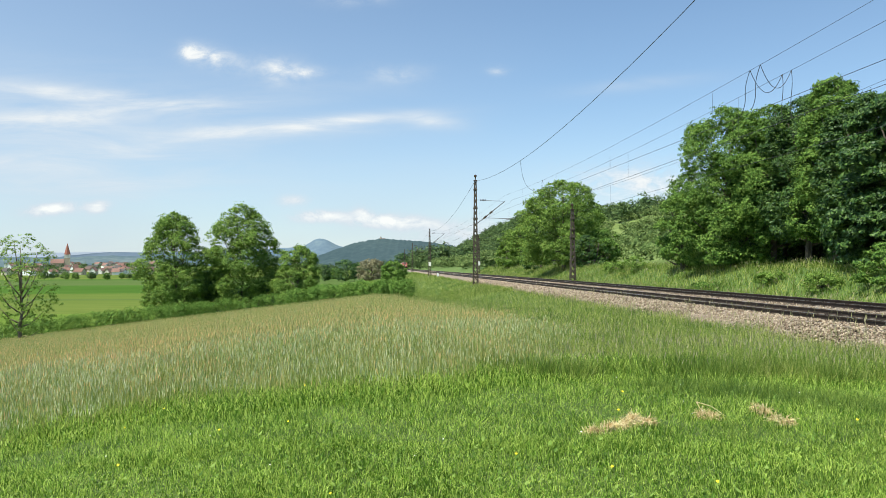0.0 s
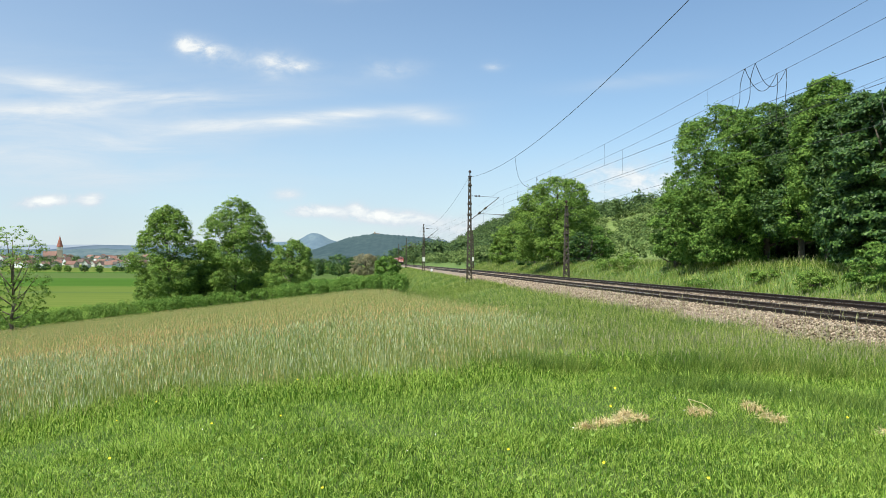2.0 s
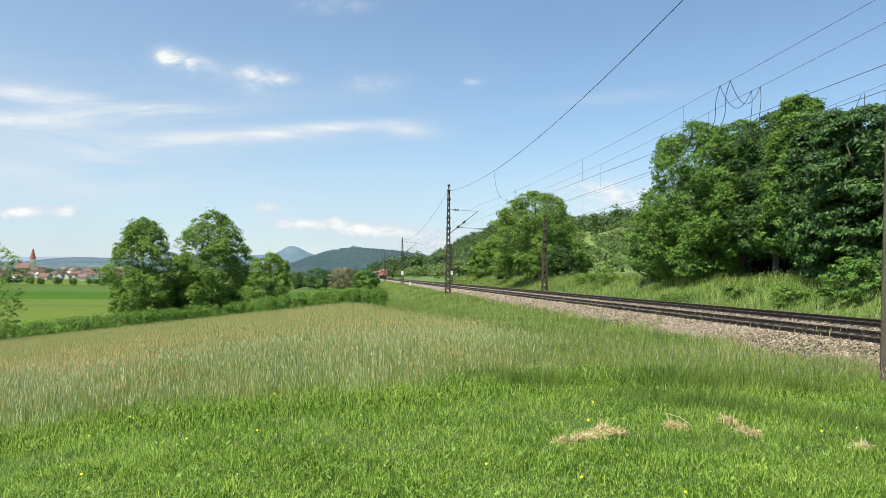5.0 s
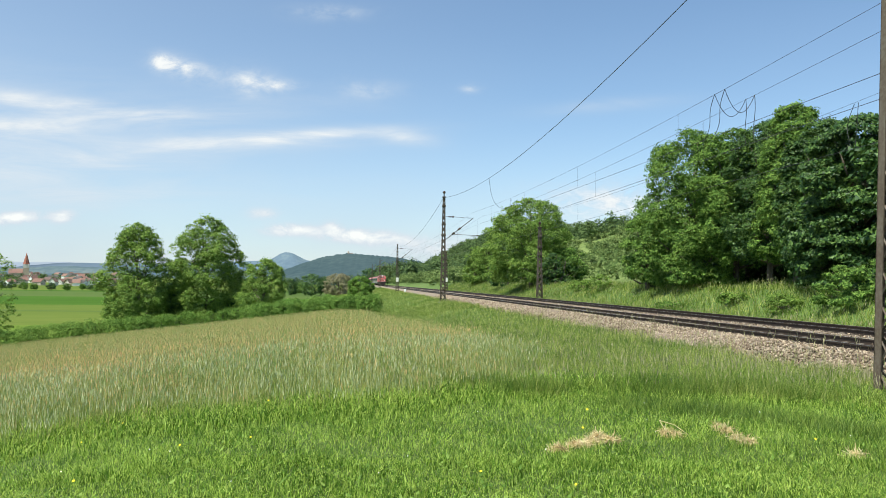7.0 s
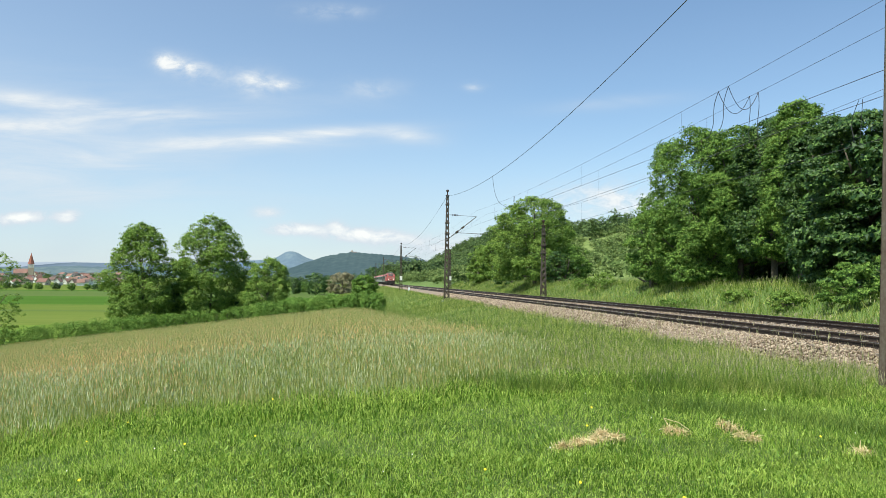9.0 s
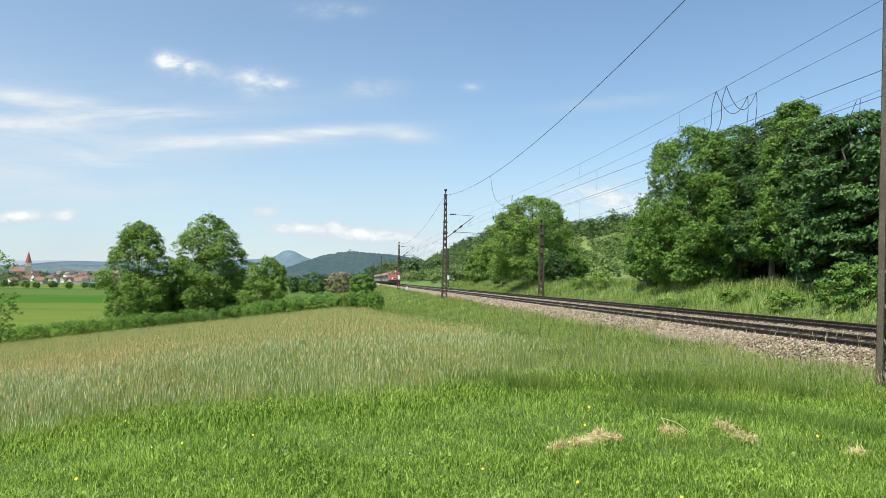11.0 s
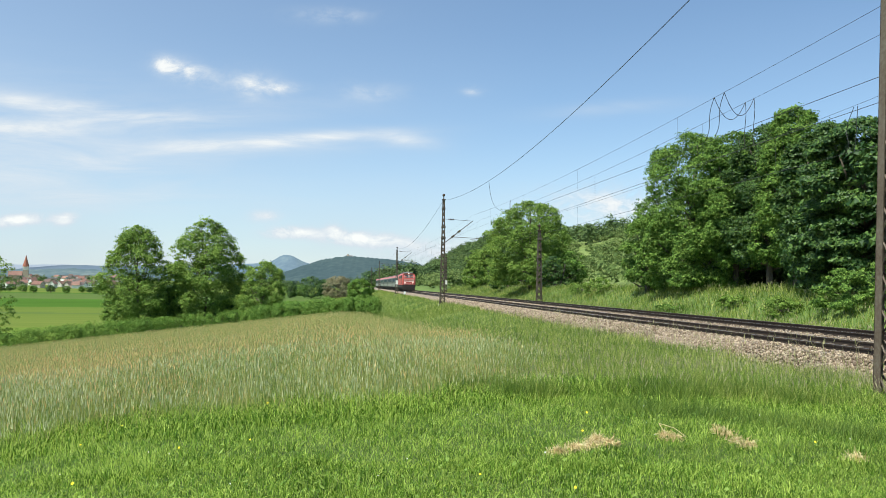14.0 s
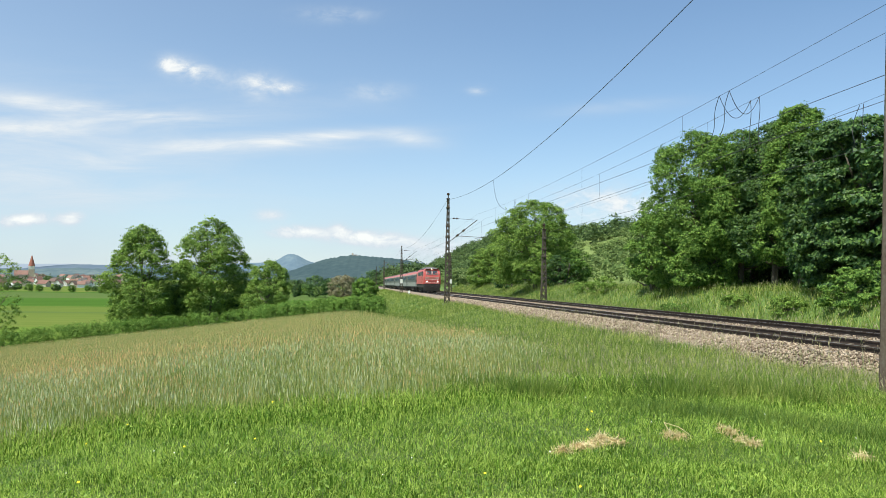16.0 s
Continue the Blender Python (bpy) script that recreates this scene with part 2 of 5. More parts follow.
def terrain(x, y):
    x, y = np.asarray(x, dtype=float), np.asarray(y, dtype=float)
    s, p = to_sp(x, y)
    left = 0.115 * np.minimum(p + 1, 0) - 0.024 * np.clip(y - 8, 0, 80)
    left = np.maximum(left, -6.2)
    drop = sm(76, 125, y) * sm(-2, -14, p)
    left = left * (1 - drop) + -6.2 * drop
    left = left + 11 * sm(860, 1300, y) * sm(-60, -190, p)
    left = left + 0.03 * wob(x, y, 0.9) * sm(3, 8, np.hypot(x, y))
    bed = -0.42
    k = sm(4.5, 10.6, p)
    z = left * (1 - k) + bed * k
    bank = 1.75 * sm(20.2, 25.5, p) + 0.035 * np.maximum(p - 25.5, 0) + 0.10 * wob(x, y, 0.5, 2) * sm(20, 24, p)
    hill = 44 * (1 - .40 * sm(780, 480, s)) * sm(52, 165, p) * sm(1500, 900, s) * (1 + 0.10 * wob(x, y, 0.011, 1.7)) * (0.4 + 0.6 * sm(-400, 150, s))
    right = np.minimum(bank, 6) + hill
    z = np.where(p > 19, bed + right, z)
    return z + 0.0


# ---- ground: one sheet to the horizon ----
def axis(stops):
    out = []
    for a, b, n in stops:
        out += list(np.linspace(a, b, n, endpoint=False))
    return np.array(out + [stops[-1][1]])


def ground():
    xs = axis([(-4600, -600, 24), (-600, -120, 32), (-120, -30, 60), (-30, 45, 80), (45, 120, 40), (120, 500, 60), (500, 4600, 30)])
    ys = axis([(-2500, -300, 12), (-300, -40, 16), (-40, 0, 20), (0, 60, 90), (60, 200, 80), (200, 700, 70), (700, 1600, 45), (1600, 4800, 24)])
    X, Y = np.meshgrid(xs, ys)
    Z = terrain(X, Y)
    nx, ny = len(xs), len(ys)
    V = np.stack([X, Y, Z], -1).reshape(-1, 3)
    i = np.arange(nx - 1)[None, :] + nx * np.arange(ny - 1)[:, None]
    F = np.stack([i, i + 1, i + nx + 1, i + nx], -1).reshape(-1, 4)
    c = V[F].mean(1)
    x, y = c[:, 0], c[:, 1]
    s, p = to_sp(x, y)
    yy = y + 0.05 * x
    idx = np.ones(len(F), dtype=np.int32)                       # verge
    idx[(p < crop_edge(s)) & (y < 78)] = 2                                 # cereal field
    idx[(y < mown_edge(x)) & (p < 9)] = 0                       # mown strip
    val = (p < -3) & (y > 92)
    idx[val] = 6
    for lo, hi, k in ((126, 181, 4), (181, 189, 5), (189, 232, 4), (232, 340, 3), (340, 490, 5), (490, 540, 3), (540, 2500, 4)):
        idx[val & (yy > lo) & (yy < hi)] = k
    idx[p > 40] = 7
    return tagged(mesh_ob("ground", V, F, None, smooth=True, idx=idx,
                          mats=[M_MOWN, M_VERGE, M_CROP, M_FIELD_A, M_FIELD_B, M_FIELD_C, M_FIELD_D, M_HILL]),
                  "grassy ground with a cereal field, valley fields and hillside", "ground", kind="structure")


def crop_edge(s):
    """How far towards the track the cereal stands, along the line."""
    s = np.asarray(s, dtype=float)
    return np.interp(s, [9, 14, 22, 35, 50, 80], [2.7, 3.2, 3.5, 2.6, 1.7, 1.5]) + .22 * np.sin(s * .9) + .12 * np.sin(s * 2.3)


def mown_edge(x):
    """Where the short mown grass ends: its y for a given x."""
    x = np.asarray(x, dtype=float)
    return np.interp(x, [-9, -4.5, -1.3, .7, 2.5, 5, 9], [7.3, 8.3, 9.3, 10.7, 11.2, 11.4, 11.4]) + .30 * np.sin(x * 1.3) + .16 * np.sin(x * 3.1 + 1) + .1 * np.sin(x * 7.3)


ground()


# ---- track ----
def ballast():
    prof = [(10.5, -.5), (11.0, -.22), (11.75, RAIL_Z - .17), (12.2, RAIL_Z - .165), (13.7, RAIL_Z - .165), (14.95, RAIL_Z - .20),
            (16.2, RAIL_Z - .165), (17.7, RAIL_Z - .165), (18.15, RAIL_Z - .17), (18.8, -.2), (19.6, -.5)]
    ss = list(np.linspace(-30, 100, 66)) + list(np.linspace(105, 900, 60))
    V, F = [], []
    for s in ss:
        for p, z in prof:
            V.append(sp(s, p + random.uniform(-.04, .04), z + random.uniform(-.02, .02)))
    n = len(prof)
    for i in range(len(ss) - 1):
        for j in range(n - 1):
            F.append((i * n + j, i * n + j + 1, (i + 1) * n + j + 1, (i + 1) * n + j))
    bed = tagged(mesh_ob("ballast_bed", V, F, M_BED, smooth=True), "pale reddish-grey crushed stone ballast under two tracks", "ballast", kind="structure")
    rng = np.random.default_rng(5)
    # loose stones on the near shoulder, denser where the camera is near
    n = 30000
    s = 8 + 92 * rng.random(n) ** 1.5
    p = np.where(rng.random(n) < .75, rng.uniform(10.55, 12.3, n), rng.uniform(13.7, 16.3, n))
    z = np.interp(p, [q[0] for q in prof], [q[1] for q in prof])
    C = np.stack([s * U[0] + p * NV[0], s * U[1] + p * NV[1], z + .012], -1)
    r = rng.uniform(.022, .05, n)[:, None, None]
    tet = np.array([(1, 1, 1), (-1, -1, 1), (-1, 1, -1), (1, -1, -1)], dtype=float)
    T = tet[None] + rng.normal(0, .35, (n, 4, 3))
    P = C[:, None, :] + T * r * .75
    me = bpy.data.meshes.new("ballast_stones")
    me.vertices.add(n * 4)
    me.vertices.foreach_set("co", P.reshape(-1).astype(np.float32))
    li = (np.array([0, 1, 2, 0, 3, 1, 0, 2, 3, 1, 3, 2])[None] + 4 * np.arange(n)[:, None]).reshape(-1).astype(np.int32)
    me.loops.add(len(li))
    me.loops.foreach_set("vertex_index", li)
    me.polygons.add(n * 4)
    me.polygons.foreach_set("loop_start", np.arange(0, len(li), 3, dtype=np.int32))
    me.materials.append(M_BALLAST)
    me.update(calc_edges=True)
    tagged(new("ballast_stones", me), "loose crushed stones on the track shoulder", "ballast", kind="stuff")


def rails():
    prof = [(-.07, 0), (-.07, .015), (-.012, .035), (-.012, .115), (-.036, .128), (-.036, .158), (-.028, .165), (.028, .165), (.036, .158), (.036, .128),
            (.012, .115), (.012, .035), (.07, .015), (.07, 0)]
    for pc in TRACKS:
        for side in (-.755, .755):
            V, F, I = [], [], []
            ss = (-30, 30, 100, 300, 900)
            for s in ss:
                for a, z in prof:
                    V.append(sp(s, pc + side + a, RAIL_Z - .165 + z))
            n = len(prof)
            for i in range(len(ss) - 1):
                for j in range(n - 1):
                    F.append((i * n + j, i * n + j + 1, (i + 1) * n + j + 1, (i + 1) * n + j))
                    I.append(1 if j == 6 else 0)
            tagged(mesh_ob("rail", V, F, None, idx=I, mats=[M_RAIL, M_RAILTOP]), "rusty steel rail with a bright worn head", "rail", "rails of the two tracks")


def sleepers():
    bm = bmesh.new()
    box(bm, (-1.3, -.13, -.2), (1.3, .13, 0), .02)
    for q in (-.755, .755):
        for d in (-.12, .12):
            box(bm, (q + d - .05, -.07, 0), (q + d + .05, .07, .035))
    me = bpy.data.meshes.new("sleeper")
    bm.to_mesh(me)
    bm.free()
    me.materials.append(M_SLEEPER)
    for pc in TRACKS:
        for i in range(130):
            ob = new("sleeper", me)
            ob.matrix_world = Matrix.Translation(sp(4 + .63 * i, pc, RAIL_Z - .162)) @ Matrix.Rotation(TA, 4, "Z")
            tagged(ob, "concrete railway sleeper bedded in ballast", "sleeper", "sleepers under the rails")


ballast()
rails()
sleepers()


# ---- catenary masts, brackets and wires ----
def mast(s, p, h, base_w, top_w, side, tilt=0.0, bracket=True, plate=False, leg=.105, lat=.10, steel=None, label="weathered steel lattice catenary mast beside the track"):
    """Lattice mast of four angle legs; side: +1 when its bracket reaches to larger p."""
    root = new("catenary_mast")
    z0 = float(terrain(*sp(s, p)[:2])) - .1
    root.matrix_world = Matrix.Translation(sp(s, p, z0)) @ Matrix.Rotation(TA, 4, "Z") @ Matrix.Rotation(radians(tilt), 4, "Y")
    tagged(root, label, "catenary mast", "masts along the railway")

    def half(z):
        return (base_w + (top_w - base_w) * z / h) / 2

    dep = .8
    for a in (-1, 1):
        for b in (-1, 1):
            bm = bmesh.new()
            lo, hi = Vector((a * half(0), b * half(0) * dep, 0)), Vector((a * half(h), b * half(h) * dep, h))
            for w, d in ((leg, .022), (.022, leg)):
                off = Vector((-a * w / 2, -b * d / 2, 0))
                mid, top = off + (lo + hi) / 2, hi - lo
                lean = Matrix(((1, 0, top.x / h, mid.x), (0, 1, top.y / h, mid.y), (0, 0, 1, mid.z), (0, 0, 0, 1)))
                bmesh.ops.create_cube(bm, size=1, matrix=lean @ Matrix.Diagonal((w, d, h, 1)))
            part("leg", bm, steel or M_STEEL, root)
    n = int(h / .62)
    for face in range(4):
        bm = bmesh.new()
        for i in range(n):
            za, zb = h * i / n, h * (i + 1) / n
            k = 1 if i % 2 else -1
            for kk in ((k, -k), (-k, k)):
                ha, hb = half(za) - leg * .5, half(zb) - leg * .5
                pa, pb = half(za) - .03, half(zb) - .03
                if face < 2:
                    y = (-1, 1)[face] * dep
                    bar(bm, (kk[0] * ha, y * pa, za), (kk[1] * hb, y * pb, zb), lat * .36, seg=4)
                else:
                    x = (-1, 1)[face - 2]
                    bar(bm, (x * pa, kk[0] * ha * dep, za), (x * pb, kk[1] * hb * dep, zb), lat * .36, seg=4)
        part("lattice", bm, steel or M_STEEL, root)
    bm = bmesh.new()
    box(bm, (-base_w * .75, -base_w * .7, -.4), (base_w * .75, base_w * .7, .12), .04)
    part("footing", bm, M_CONC, root, "concrete footing")
    bm = bmesh.new()
    box(bm, (-half(h) - .06, -half(h) - .04, h - .05), (half(h) + .06, half(h) + .04, h + .06), .02)
    bar(bm, (0, 0, h), (0, 0, h + .45), .06, seg=8)
    bmesh.ops.create_uvsphere(bm, u_segments=8, v_segments=6, radius=.16, matrix=Matrix.Translation((0, 0, h + .5)))
    part("cap", bm, M_INSUL, root, "dark insulator cap")
    for zc in (h * .64, h * .74, h - .95):
        bm = bmesh.new()
        box(bm, (-half(zc) - .05, -half(zc) - .05, zc - .09), (half(zc) + .05, half(zc) + .05, zc + .09), .03)
        part("clamp", bm, M_STEEL, root)
    if bracket:
        q = side
        bm = bmesh.new()
        bar(bm, (q * half(6), 0, 6.75), (q * 3.15, 0, 9.1), .035, seg=6)
        part("cantilever", bm, M_STEEL, root)
        bm = bmesh.new()
        bar(bm, (q * half(9), 0, 9.25), (q * 3.15, 0, 9.1), .018, seg=5)
        part("tie_rod", bm, M_STEEL, root)
        bm = bmesh.new()
        bar(bm, (q * 1.0, 0, 7.35), (q * 3.9, 0, 7.25), .025, seg=6)
        bar(bm, (q * 3.9, 0, 7.25), (q * 2.9, 0, 7.1), .016, seg=5)
        part("steady_arm", bm, M_STEEL, root)
        for u in (.28, .50):
            a, b = Vector((q * half(6), 0, 6.75)), Vector((q * 3.15, 0, 9.1))
            d = (b - a).normalized()
            c = a.lerp(b, u - .04)
            bm = bmesh.new()
            for j in range(5):
                bar(bm, c + d * (.07 * j), c + d * (.07 * j + .05), .13, .09, seg=8)
            part("insulator", bm, M_INSUL, root)
        bm = bmesh.new()
        for j in range(4):
            bar(bm, (q * (half(8) + .35 + .16 * j), 0, 9.22), (q * (half(8) + .45 + .16 * j), 0, 9.22), .085, seg=8)
        part("insulator", bm, M_INSUL, root)
    if plate:
        bm = bmesh.new()
        box(bm, (-.26, -half(2) - .1, 2.3), (.26, -half(2) - .06, 3.15), .01)
        part("plate", bm, M_PLATE, root, "white enamel plate")
    return root


PM, PR = 9.8, 20.15
STATIONS = (12.72, 81.0, 160.5, 255.0, 345.0)
mast(12.72, PM + .04, 12.4, .74, .50, 1, tilt=1.4, leg=.18, lat=.055, steel=M_STEEL_NEAR, label="tall weathered lattice catenary mast with rusty foot in grass")
mast(81.0, PM, 11.3, .60, .26, 1, tilt=.3)
mast(81.0 - .6, PR, 8.1, .66, .30, -1, tilt=.2, bracket=False, label="rusty lattice catenary mast on the far side of the track")
mast(160.5, PM, 9.5, .66, .28, 1, plate=True)
mast(160.5, PR, 8.0, .60, .28, -1, bracket=False, plate=True)
mast(255.0, PM, 9.5, .62, .28, 1)
mast(345.0, PM, 9.5, .62, .28, 1)


def span(name, s0, s1, p0, p1, z0, z1, sag, r, label, n=24):
    pts = []
    for i in range(n + 1):
        t = i / n
        pts.append(sp(s0 + (s1 - s0) * t, p0 + (p1 - p0) * t, z0 + (z1 - z0) * t - 4 * sag * t * (1 - t)))
    return tagged(tube(name, pts, r, M_WIRE), label, "overhead wire", "railway overhead wires")


def catenary(p, zc, zm, sag, rise, label="thin dark catenary wires over the track"):
    """Messenger wire, contact wire and droppers of one track, span by span; rise: how much higher each wire is from the second mast on."""
    st = (-60.0,) + STATIONS
    for i in range(len(st) - 1):
        a, b = st[i], st[i + 1]
        ca, cb = zc + rise[0] * (i > 1), zc + rise[0] * (i > 0)
        ma, mb = zm + rise[1] * (i > 1), zm + rise[1] * (i > 0)
        mes = span("messenger_wire", a, b, p, p, ma, mb, sag, .0062, label)
        span("contact_wire", a, b, p, p, ca, cb, .05, .0088, "dark copper contact wire over the track", 8)
        for k in range(5):
            t = (k + .2) / 5
            s, zt = a + (b - a) * t, ma + (mb - ma) * t - 4 * sag * t * (1 - t)
            zl = ca + (cb - ca) * t - .2 * t * (1 - t)
            d = tube("dropper", [sp(s, p, zl), sp(s, p, (zl + zt) / 2), sp(s, p, zt)], .0046, M_WIRE, None, seg=4)
            d.parent = mes


catenary(12.95, 6.82, 8.72, .56, (.80, .40))
catenary(14.0, 6.60, 8.60, .62, (.20, .15))
catenary(17.1, 6.34, 8.30, .74, (.0, .0))
# feeder along the mast tops
for a, b, za, zb, sag in ((12.72, 81.0, 10.8, 10.65, 1.68), (81.0, 160.5, 10.65, 9.2, 1.6), (160.5, 255.0, 9.2, 9.0, 1.4), (255.0, 345.0, 9.0, 9.0, 1.2), (-60.0, 12.72, 10.8, 10.8, 1.8)):
    span("feeder_wire", a, b, PM, PM, za, zb, sag, .0135, "dark feeder wire strung along the mast tops")


def loop(a, b, drop, lean=0.0, n=14):
    """A slack jumper wire hanging between two places; lean pushes its belly sideways along the track."""
    a, b = Vector(a), Vector(b)
    pts = []
    for i in range(n + 1):
        t = i / n
        pts.append(a.lerp(b, t) - Vector((0, 0, drop * 4 * t * (1 - t))) + Vector((U[0], U[1], 0)) * (lean * math.sin(2 * math.pi * t)))
    tagged(tube("jumper_wire", pts, .011, M_WIRE), "slack dark jumper wire linking overhead wires", "overhead wire", "railway overhead wires")


for s1, s2 in ((25.25, 25.15), (26.0, 25.75)):
    loop(sp(s1, 12.95, 8.46), sp(s2, 14.0, 8.27), .72)
    loop(sp(s1, 12.95, 8.46), sp(s1 + .75, 12.95, 6.98), .06, .12)
    loop(sp(s2, 14.0, 8.27), sp(s2 + .05, 14.0, 6.64), .0, -.05)
loop(sp(24.2, 17.1, 7.85), sp(24.9, 17.1, 6.34), .3, .2)
loop(sp(24.0, 17.1, 7.85), sp(24.2, 17.1, 6.34), .1)
loop(sp(53.9, PM, 9.12), sp(60.9, 12.9, 8.25), 1.35, .9)
loop(sp(60.9, 12.9, 8.25), sp(61.6, 12.95, 8.1), -.38)


# ---- trees ----
def leaves_at(rng, pc, out, n_each, size, tuft, flat):
    """Triangular leaves in flattened tufts round the given centres; out: the outward direction of each tuft."""
    c = np.repeat(pc, n_each, 0)
    off = rng.normal(size=c.shape) * np.array([1, 1, .5])
    c = c + off * tuft
    nrm = np.repeat(out, n_each, 0) * .45 + off * .35 + np.array([0, 0, flat]) + rng.normal(size=c.shape) * .3
    nrm /= np.linalg.norm(nrm, axis=1)[:, None]
    t = rng.normal(size=c.shape)
    t -= nrm * (t * nrm).sum(1)[:, None]
    t /= np.linalg.norm(t, axis=1)[:, None]
    b = np.cross(nrm, t)
    l = size * rng.uniform(.7, 1.5, (len(c), 1))
    w = l * .55
    return np.stack([c - t * l * .7 + b * w, c + t * l - nrm * l * .25, c - t * l * .5 - b * w], 1).reshape(-1, 3)


def leaf_cloud(rng, lobes, n, size, flat=.55, spray=22, tuft=.0):
    """Leaves near the surface of ellipsoid lobes (centre, radii)."""
    vol = np.array([l[1][0] * l[1][1] * l[1][2] for l in lobes]) ** .67
    ns = n // spray
    which = rng.choice(len(lobes), ns, p=vol / vol.sum())
    C = np.array([l[0] for l in lobes])[which]
    R = np.array([l[1] for l in lobes])[which]
    d = rng.normal(size=(ns, 3))
    d /= np.linalg.norm(d, axis=1)[:, None]
    d[:, 2] = np.where(d[:, 2] < -.55, -d[:, 2], d[:, 2])
    rad = (1 - .38 * rng.random(ns) ** 1.6)[:, None] * (1 + .10 * rng.normal(size=(ns, 1)))
    return leaves_at(rng, C + d * R * rad, d, spray, size, tuft or size * 1.6, flat)


def crown_shape(rng, width, skirt, peak):
    """A crown outline: radius over height share u and bearing a. skirt: how wide the foot is; peak: under 2 pointed, over 2 domed."""
    ph = rng.uniform(0, 6.28, 6)

    def radius(u, a):
        w = 2 * np.clip(u, 0, 1) ** .85 - 1
        base = np.maximum(1 - np.abs(w) ** np.where(w > 0, peak, 2.2), 0) ** (1 / 2.1)
        base = np.where(w < 0, skirt + (1 - skirt) * base, base)
        lump = .08 * np.sin(3 * a + ph[0] + 4 * u) + .08 * np.sin(5 * a + ph[1] - 8 * u) + .08 * np.sin(2 * a + 11 * u + ph[2]) + .06 * np.sin(7 * a + 19 * u + ph[3])
        return width * .5 * base * (1 + lump)
    return radius


def crown_cloud(rng, radius, h, width, low, n, size, spray, layered=False, clump=1.0):
    """Leaves in twig-end tufts on many small domes (branch-ends); the domes overlap to the crown and leave dark hollows between them."""
    k = int(50 + 2.4 * h * width / clump ** 2)
    u, a = rng.random(k * 3), rng.uniform(0, 2 * math.pi, k * 3)
    keep = rng.random(k * 3) < .25 + .75 * radius(u, a) / (width * .55)
    u, a = u[keep][:k], a[keep][:k]
    k = len(u)
    inner = rng.random(k) < .22
    f = np.where(inner, rng.uniform(.25, .75, k), rng.uniform(.80, 1.0, k))
    sz = .080 * math.sqrt(h * width) * clump * rng.uniform(.55, 1.35, k)
    r = np.maximum(radius(u, a) * f - sz * .35, 0)
    C = np.stack([r * np.cos(a), r * np.sin(a), h * (low + (.985 - low) * u) - sz * .4], -1)
    D = np.stack([np.cos(a), np.sin(a), (u - .3) * 1.8], -1)
    D /= np.linalg.norm(D, axis=1)[:, None]
    ns = n // spray
    which = rng.choice(k, ns, p=sz ** 2 / (sz ** 2).sum())
    d = rng.normal(size=(ns, 3)) + D[which] * .7 + np.array([0, 0, .35])
    d /= np.linalg.norm(d, axis=1)[:, None]
    far = .80 + .22 * rng.random(ns) + .55 * (rng.random(ns) < .10) * rng.random(ns)
    off = d * far[:, None] * sz[which][:, None]
    if layered:
        off[:, 2] *= .28
        off[:, :2] *= 1.35
        off[:, 2] -= .38 * (off * D[which])[:, :2].sum(1)
    else:
        off[:, 2] *= .85
    pc = C[which] + off
    pc[:, 2] = np.maximum(pc[:, 2], h * low * .6 + .1)
    out = D[which] * .35 + d * .8
    out /= np.linalg.norm(out, axis=1)[:, None]
    return leaves_at(rng, pc, out, spray, size, size * 1.25, .45)


def tree(name, label, x, y, h, width, leaf, n, size, seed, trunk_r=.16, sink=0.0, low=.12, category="tree", group="", stems=1, spray=7, skirt=.55,
         peak=2.2, layered=False, clump=1.0):
    rng = np.random.default_rng(seed)
    root = new(name)
    z = float(terrain(x, y)) - .05 - sink
    root.matrix_world = Matrix.Translation((x, y, z))
    tagged(root, label, category, group)
    radius = crown_shape(rng, width, skirt, peak)
    limbs = []
    for i in range(16):
        u, a = (i + .5) / 17, i * 2.4
        q = .72 * float(radius(np.float64(u), np.float64(a)))
        limbs.append((q * math.cos(a), q * math.sin(a), h * (low + (1 - low) * u)))
    bm = bmesh.new()
    for j in range(stems):
        bx, by = (rng.uniform(-.6, .6), rng.uniform(-.6, .6)) if stems > 1 else (0, 0)
        prev, pr = Vector((bx, by, -.2)), trunk_r
        for i in range(1, 6):
            cur = Vector((bx * (1 + .3 * i) + rng.uniform(-.1, .1), by * (1 + .3 * i) + rng.uniform(-.1, .1), h * .15 * i))
            bar(bm, prev, cur, pr, pr * .82, seg=7)
            prev, pr = cur, pr * .82
    for c in limbs:
        st = Vector((0, 0, max(.3, c[2] * .55)))
        mid = st.lerp(Vector(c), .5) + Vector((0, 0, -.03 * h))
        bar(bm, st, mid, trunk_r * .42, trunk_r * .3, seg=5)
        bar(bm, mid, c, trunk_r * .3, trunk_r * .12, seg=5)
    part("trunk", bm, M_BARK, root, "brown bark trunk with limbs", smooth=True)
    soup("crown", crown_cloud(rng, radius, h, width, low, n, size, spray, layered, clump), 3, leaf, root, "leafy green crown")
    return root


def at(px, d):
    """Plan place at depth d in the direction tan = px."""
    return px * d, d


def T(px):
    return (px - 784) / 1358


